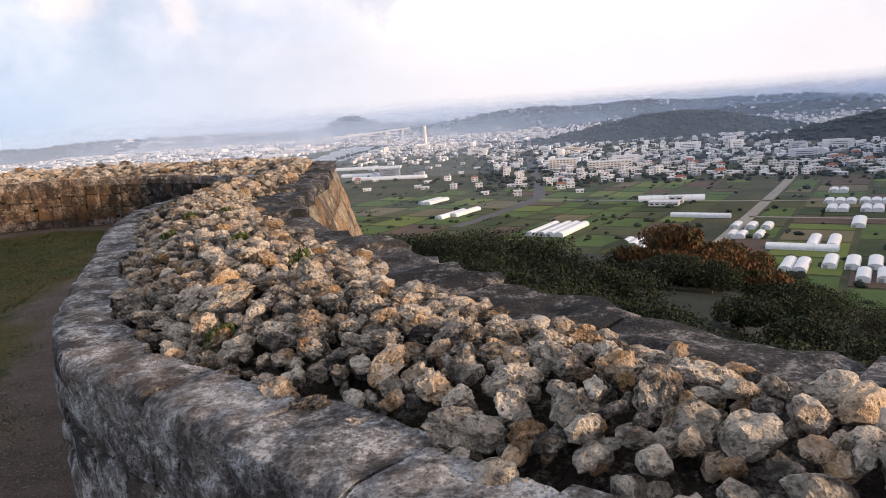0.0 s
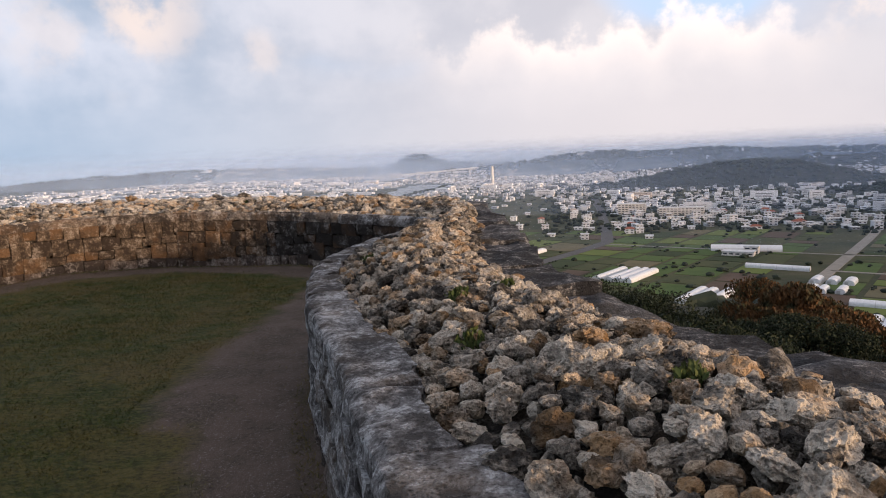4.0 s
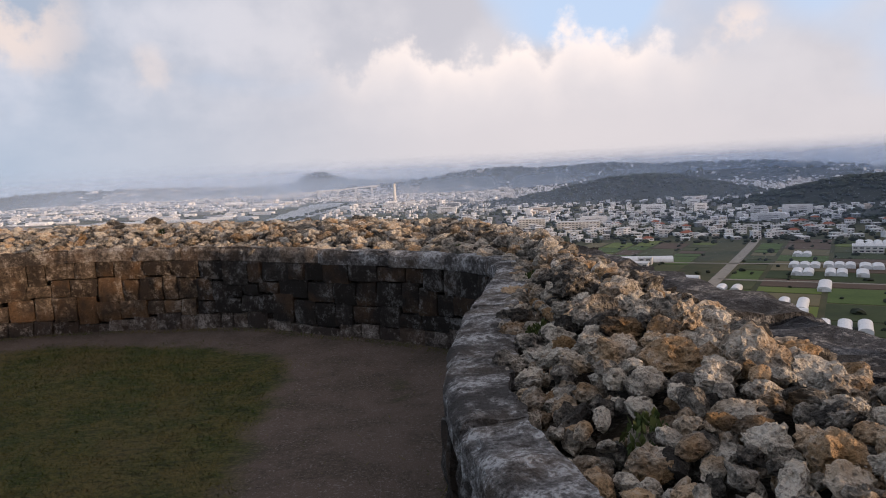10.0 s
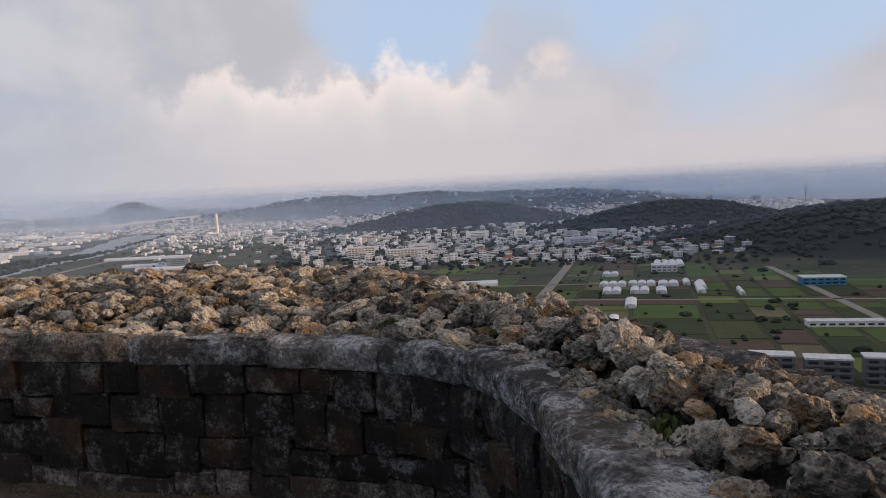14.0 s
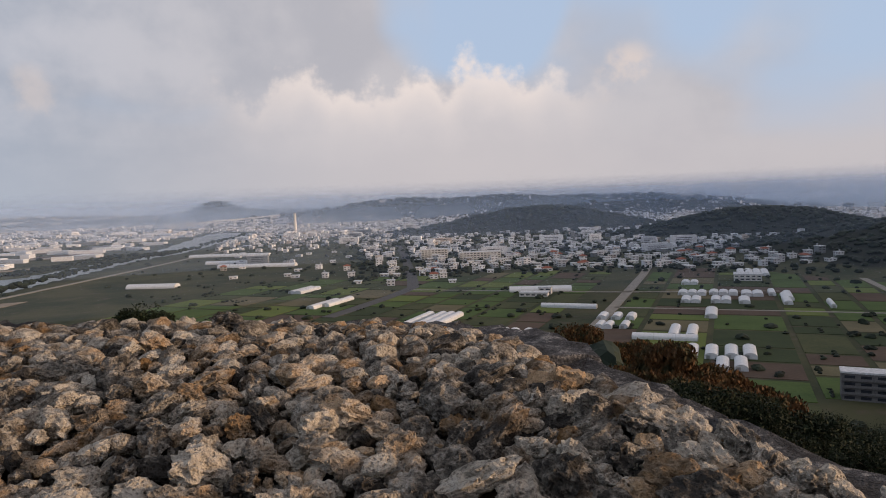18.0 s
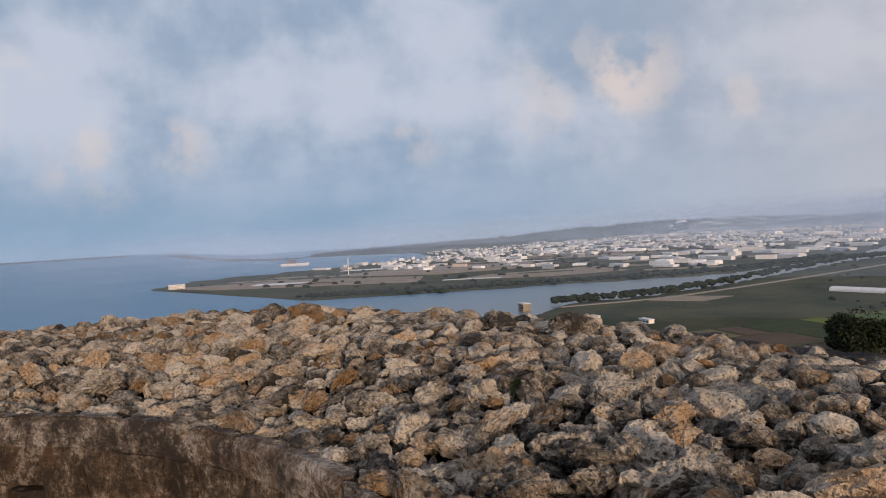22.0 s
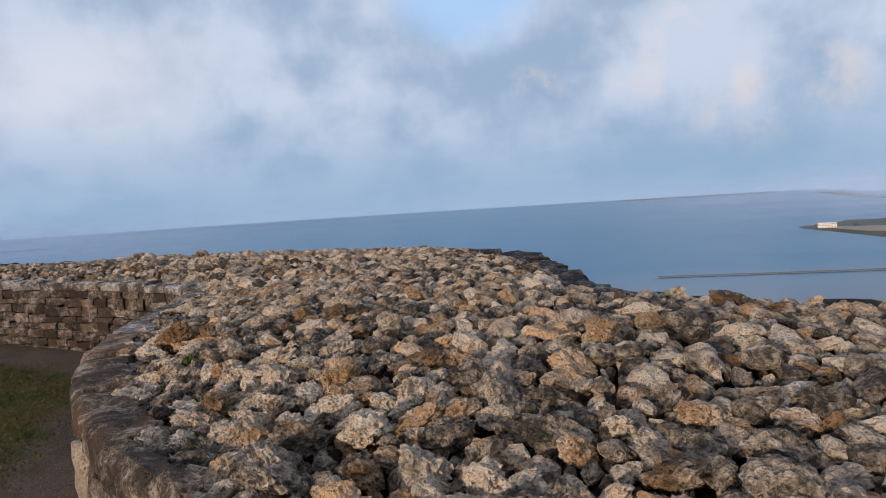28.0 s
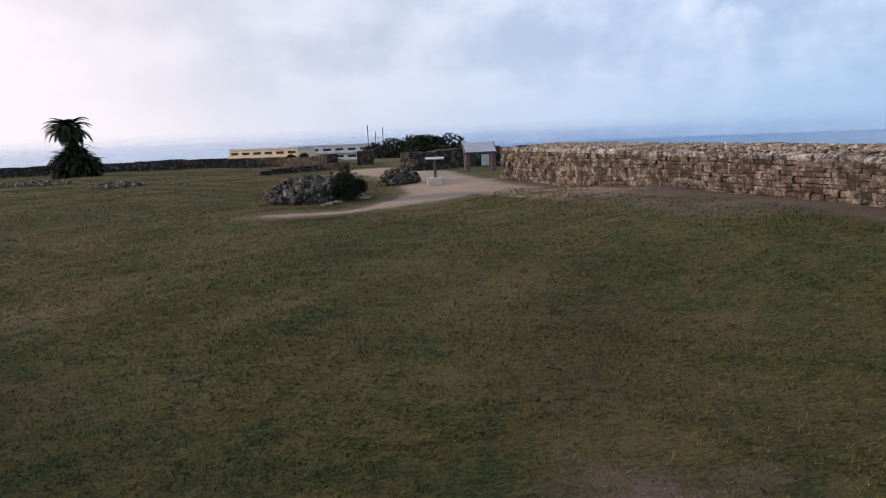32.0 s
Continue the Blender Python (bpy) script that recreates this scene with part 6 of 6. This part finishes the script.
def cycad():
    x, y = off(-168.9, 38)
    t = thing("cycad", "old cycad palm with a bushy skirt of fronds", "palm", Matrix.LocRotScale((x, y, turf(x, y) - 0.05), None, Vector((1.12, 1.12, 1.16))))
    rng = np.random.default_rng(71)
    bm = bmesh.new()
    for k in range(7):
        limb(bm, (0, 0, 0.28 * k - 0.1), (0.02 * k, 0, 0.28 * k + 0.2), 0.20 - 0.008 * k, 0.17 - 0.008 * k, 10)
    part("trunk", bm, BARK, t)

    def frond(base, az, rise, length):
        out = []
        n = 12
        pts = []
        for k in range(n + 1):
            u = k / n
            ang = rise - u * 1.7
            pts.append((pts[-1] if pts else np.zeros(3)) + np.array([math.cos(ang), 0, math.sin(ang)]) * length / n * (1 if k else 0))
        c, s = math.cos(az), math.sin(az)
        verts, tris = [], []
        for k in range(n):
            p, q = pts[k], pts[k + 1]
            wide = length * 0.20 * (1 - (k / n) ** 3) * (0.5 + min(k / 3, 0.5))
            for side in (-1, 1):
                i = len(verts)
                verts += [p, q, (p + q) / 2 + (q - p) * 0.9 + np.array([0, side * wide, -wide * 0.25])]
                tris.append((i, i + 1, i + 2))
                verts += [(p + q) / 2, q + (q - p) * 0.3, q + (q - p) * 0.9 + np.array([0, side * wide * 0.95, -wide * 0.25])]
                tris.append((i + 3, i + 4, i + 5))
        v = np.array(verts)
        v = np.stack([v[:, 0] * c - v[:, 1] * s, v[:, 0] * s + v[:, 1] * c, v[:, 2]], 1) + base
        return v, np.array(tris)

    crown = [frond((0.12, 0, 1.95), rng.uniform(0, 6.28), rng.uniform(0.3, 1.45), rng.uniform(0.95, 1.2)) for k in range(64)]
    crown += [frond((0.08, 0, rng.uniform(1.25, 1.8)), rng.uniform(0, 6.28), rng.uniform(-0.2, 0.9), rng.uniform(0.40, 0.58)) for k in range(60)]
    part("upper_crown", fast_mesh("upper_crown", *gather(crown), LEAF, False), LEAF, t)
    skirt = []
    for k in range(420):
        a = rng.uniform(0, 6.28)
        q = rng.uniform(0.1, 0.75)
        skirt.append(frond((q * math.cos(a), q * math.sin(a), rng.uniform(0.1, 1.15) * (1.15 - q)), a + rng.uniform(-0.8, 0.8), rng.uniform(0.2, 1.5), rng.uniform(0.5, 0.8)))
    dense, faces = leaf_cloud(rng, [(0, 0, 0.45, 0.75), (0.4, 0.3, 0.4, 0.6), (-0.45, 0.1, 0.4, 0.6), (0.1, -0.5, 0.4, 0.6), (0, 0, 0.95, 0.5)], 3200, 0.11, 0.05)
    dense[:, 2] = np.maximum(dense[:, 2], 0.03)
    skirt.append((dense, faces))
    part("lower_fronds", fast_mesh("lower_fronds", *gather(skirt), LEAF, False), LEAF, t)


cycad()
WOOD = plain("weathered timber", (0.10, 0.085, 0.075), 0.85, vary=0.35, scale=25)
PANEL = plain("printed sign panel", (0.36, 0.40, 0.45), 0.35, vary=0.12, scale=6)
PALE_STONE = plain("pale cast block", (0.46, 0.43, 0.39), 0.9, vary=0.2, scale=14)


def info_board():
    x, y = off(160.7, 22.4)
    t = thing("information_board", "sloping information panel on stout dark timber posts", "sign", pose(x, y, turf(x, y), 0, 0, 168))
    for px in (-0.40, 0.40):
        for py, h in ((-0.22, 0.58), (0.26, 0.80)):
            bm = bmesh.new()
            box(bm, px - 0.07, py - 0.06, -0.1, px + 0.07, py + 0.06, h, 0.01)
            part("post", bm, WOOD, t)
    bm = bmesh.new()
    box(bm, -0.52, -0.36, -0.03, 0.52, 0.40, 0.03, 0.008)
    f = part("panel_frame", bm, WOOD, t, at=pose(0, 0.02, 0.71, 25, 0, 0))
    bm = bmesh.new()
    box(bm, -0.48, -0.33, 0.034, 0.48, 0.37, 0.044)
    p = part("panel", bm, PANEL, f, "pale printed panel behind clear cover")
    bm = bmesh.new()
    box(bm, 0.02, -0.30, 0.18, 0.26, -0.27, 0.52)
    part("notice", bm, PANEL, t, "small white notice sheet")
    for k in range(6):
        bm = bmesh.new()
        box(bm, -0.42, 0.24 - 0.09 * k, 0.0455, 0.42 - (0.3 if k % 3 == 2 else 0.0), 0.27 - 0.09 * k, 0.0475)
        part("text_line", bm, STEEL, f)


def sign_stand():
    x, y = off(164.35, 17.2)
    t = thing("sign_stand", "small pale plaque on a post with block base", "sign", pose(x, y, turf(x, y), 0, 0, 160))
    bm = bmesh.new()
    box(bm, -0.19, -0.15, -0.05, 0.19, 0.15, 0.17, 0.015)
    part("base", bm, PALE_STONE, t)
    bm = bmesh.new()
    box(bm, -0.035, -0.03, 0.17, 0.035, 0.03, 0.62, 0.006)
    part("post", bm, WOOD, t)
    bm = bmesh.new()
    box(bm, -0.23, -0.13, -0.012, 0.23, 0.13, 0.012, 0.004)
    part("plaque", bm, PANEL, t, at=pose(0, -0.01, 0.635, 8, 0, 0))


info_board()
sign_stand()


def dry_wall(name, label, pts, h, thick, seed):
    """A low dry wall of separate rough stones in courses."""
    rng = np.random.default_rng(seed)
    line = spline(pts, 8)
    arc = np.concatenate([[0], np.cumsum(np.linalg.norm(np.diff(line, axis=0), axis=1))])

    def at(s):
        p = np.array([np.interp(s, arc, line[:, 0]), np.interp(s, arc, line[:, 1])])
        q = np.array([np.interp(s + 0.1, arc, line[:, 0]) - np.interp(s - 0.1, arc, line[:, 0]), np.interp(s + 0.1, arc, line[:, 1]) - np.interp(s - 0.1, arc, line[:, 1])])
        return p, q / np.linalg.norm(q), 0.0

    w = thing(name, label, "stone wall", kind="structure")
    courses = max(2, int(round(h / 0.2)))
    for c in range(courses):
        s = 0.02
        while s < arc[-1] - 0.1:
            s1 = min(s + rng.uniform(0.35, 0.75), arc[-1])
            p, d, _ = at((s + s1) / 2)
            g = turf(p[0], p[1]) - 0.06
            z1 = g + (h + 0.06) * (c + 1) / courses + (rng.uniform(-0.04, 0.04) if c == courses - 1 else 0)
            a, b, zz = at(s), at(s1), (g + (h + 0.06) * c / courses, z1)
            verts = []
            for q, e in (a[:2], b[:2]):
                n = np.array([-e[1], e[0]]) * thick / 2
                for sg in (-1, 1):
                    for z in zz:
                        j = rng.uniform(-0.02, 0.02, 3)
                        verts.append((q[0] + n[0] * sg + j[0] * 0.4, q[1] + n[1] * sg + j[1], z + j[2] * 0.4))
            f = [(0, 1, 3, 2), (4, 6, 7, 5), (0, 4, 5, 1), (2, 3, 7, 6), (1, 5, 7, 3), (0, 2, 6, 4)]
            o = np.mean(verts, 0)
            part("stone", mesh_of("stone", (np.array(verts) - o).tolist(), f, BLOCK), BLOCK, w, at=Matrix.Translation(o))
            s = s1
    return w


dry_wall("wall_2", "low weathered dry stone wall along the far edge of the turf", [off(-156, 46), off(-163, 44), off(-170, 43.5), off(-177, 43), off(177, 41), off(172.5, 37)], 0.50, 0.7, 81)
dry_wall("wall_3", "short upright stub of dark stone wall", [off(170.6, 33), off(169.2, 33)], 0.62, 0.9, 82)
dry_wall("wall_4", "sunlit stub of stone wall at the entrance", [off(166.6, 25.6), off(164.9, 25.2), off(163.2, 25.6), off(160.6, 25.8), off(156.5, 25.4)], 0.66, 0.9, 83)
dry_wall("wall_5", "low broken footing of old dry stone wall", [off(178.5, 30), off(174.5, 31), off(171.5, 30)], 0.22, 0.5, 84)


def weeds():
    """Tufts of grass and small leaves rooted between the stones."""
    rng = np.random.default_rng(88)
    for k, (s, w) in enumerate(((9.4, 0.42), (11.2, 0.9), (12.0, 0.5), (13.1, 1.0), (14.6, 0.4), (15.8, 0.36), (17.2, 0.3), (10.4, 1.1), (12.9, 0.7), (22.4, 0.9), (27.6, 0.5), (19.0, 0.34))):
        i = int(np.searchsorted(ARC, s))
        p, z, L, _ = wall_top(i, 0.5, w / np.linalg.norm(OUTER[i] - INNER[i]))
        t = thing("weed", "small green weed rooted between wall stones", "weed", Matrix.Translation((p[0], p[1], z - 0.02)), "weeds on the wall")
        v, f = leaf_cloud(rng, [(0, 0, 0.05, 0.05), (0.03, 0.02, 0.07, 0.04)], 160, 0.016, 0.004, True)
        part("leaves", fast_mesh("leaves", v, f, WEED, False), WEED, t)


WEED = leaf_material("weed leaves", (0.030, 0.050, 0.012), (0.070, 0.085, 0.025))
weeds()


# ---- turf ----
def grass():
    """Short blades over the turf that the walk looks across, sparser and coarser far off, and tufts at the foot of the wall."""
    rng = np.random.default_rng(91)
    n = 5600000
    x, y = rng.uniform(-13.8, 9.0, n), rng.uniform(-33.0, 13.0, n)
    away = line_distance(x, y, [(-7.7, 11.3), (-5.0, 9.5), (-4.0, 6.0)], False)
    keep = rng.random(n) < np.clip(1.15 / (1 + (away / 5.0) ** 2), 0.0, 1)
    keep &= (x < -2.0) | (y < -3)
    x, y, away = x[keep], y[keep], away[keep]
    inner = [tuple(p) for p in INNER[::6]]
    keep = inside_poly(x, y, inner + [(-13.6, -33), (9, -33)])
    x, y, away = x[keep], y[keep], away[keep]
    wall_d = line_distance(x, y, inner, False)
    patch = np.sin(x * 2.1 + 1.3 * np.sin(y * 1.7)) * np.sin(y * 2.3 + np.sin(x * 1.1))
    fine = np.sin(x * 9.1 + 2 * np.sin(y * 7.3)) * np.sin(y * 8.3 + 2 * np.sin(x * 6.1))
    p = np.clip((wall_d - 0.45 + 0.3 * patch) / 0.7, 0.0, 1) * (0.60 + 0.25 * patch + 0.25 * fine)
    p = np.where(line_distance(x, y, [(-3.5, 6.5), (-3.6, 9.5), (-3.6, 11.2)], False) < 0.55 + 0.25 * patch, 0.008, p)
    p = np.where(np.hypot(x + 9.0, y - 9.4) < 1.0 + 0.4 * patch, 0.25, p)
    way = line_distance(x, y, [(-8.2, -1.0), (-9.4, -0.8), (-10.6, -1.8), (-12.0, -3.4), (-12.6, -6), (-13.0, -11), (-12, -16)], False)
    p = np.where(way < 0.75 + 0.9 * smooth01((-9.5 - x) / 2.5) + 0.15 * patch, 0.0, p)
    p = np.where((wall_d < 0.14) & (wall_d > 0.02), 0.5, p)
    keep = rng.random(len(x)) < p
    x, y, away = x[keep], y[keep], away[keep]
    m = len(x)
    z = top_ground(x, y)
    a, h = rng.uniform(0, 6.28, m), rng.uniform(0.008, 0.026, m) * (1 + 0.02 * away)
    lean = rng.uniform(0.6, 2.4, m) * h
    w = rng.uniform(0.0020, 0.0042, m) * (1 + 0.12 * away)
    la = rng.uniform(0, 6.28, m)
    v = np.stack([np.stack([x - w * np.cos(a), y - w * np.sin(a), z - 0.004], 1), np.stack([x + w * np.cos(a), y + w * np.sin(a), z - 0.004], 1),
                  np.stack([x + lean * np.cos(la), y + lean * np.sin(la), z + h], 1)], 1).reshape(-1, 3)
    t = np.arange(3 * m).reshape(-1, 3)
    tagged(new("grass", fast_mesh("grass", v, t, BLADE, False)), "short patchy turf, green and straw-coloured", "grass", kind="stuff")


def blade_material():
    s = Shader("grass blades", 0.8)
    v = s.vec("World")
    n = s.noise(v, 0.45, 4.0, 0.6)
    f = s.noise(v, 2.6, 6.0, 0.65)
    col = s.mix(s.ramp(f, 0.42, 0.57), (0.034, 0.056, 0.008), (0.090, 0.079, 0.020))
    col = s.mix(s.math("MULTIPLY", s.ramp(n, 0.50, 0.58), 0.75), col, (0.120, 0.086, 0.034))
    tuft = s.noise(s.vec("World", (1, 2.2, 1)), 7.0, 5.0, 0.7)
    col = s.mix(s.ramp(tuft, 0.50, 0.62, 0.0, 0.7), col, (0.112, 0.097, 0.026))
    col = s.mix(s.ramp(tuft, 0.46, 0.36, 0.0, 0.6), col, (0.026, 0.036, 0.009))
    col = s.mix(s.ramp(s.island(), 0.7, 0.95, 0.0, 0.4), col, (0.110, 0.098, 0.030))
    col = s.mix(s.ramp(s.island(), 0.36, 0.30, 0.0, 0.7), col, (0.016, 0.024, 0.005))
    s.colour(col)
    return s.m


BLADE = blade_material()
grass()
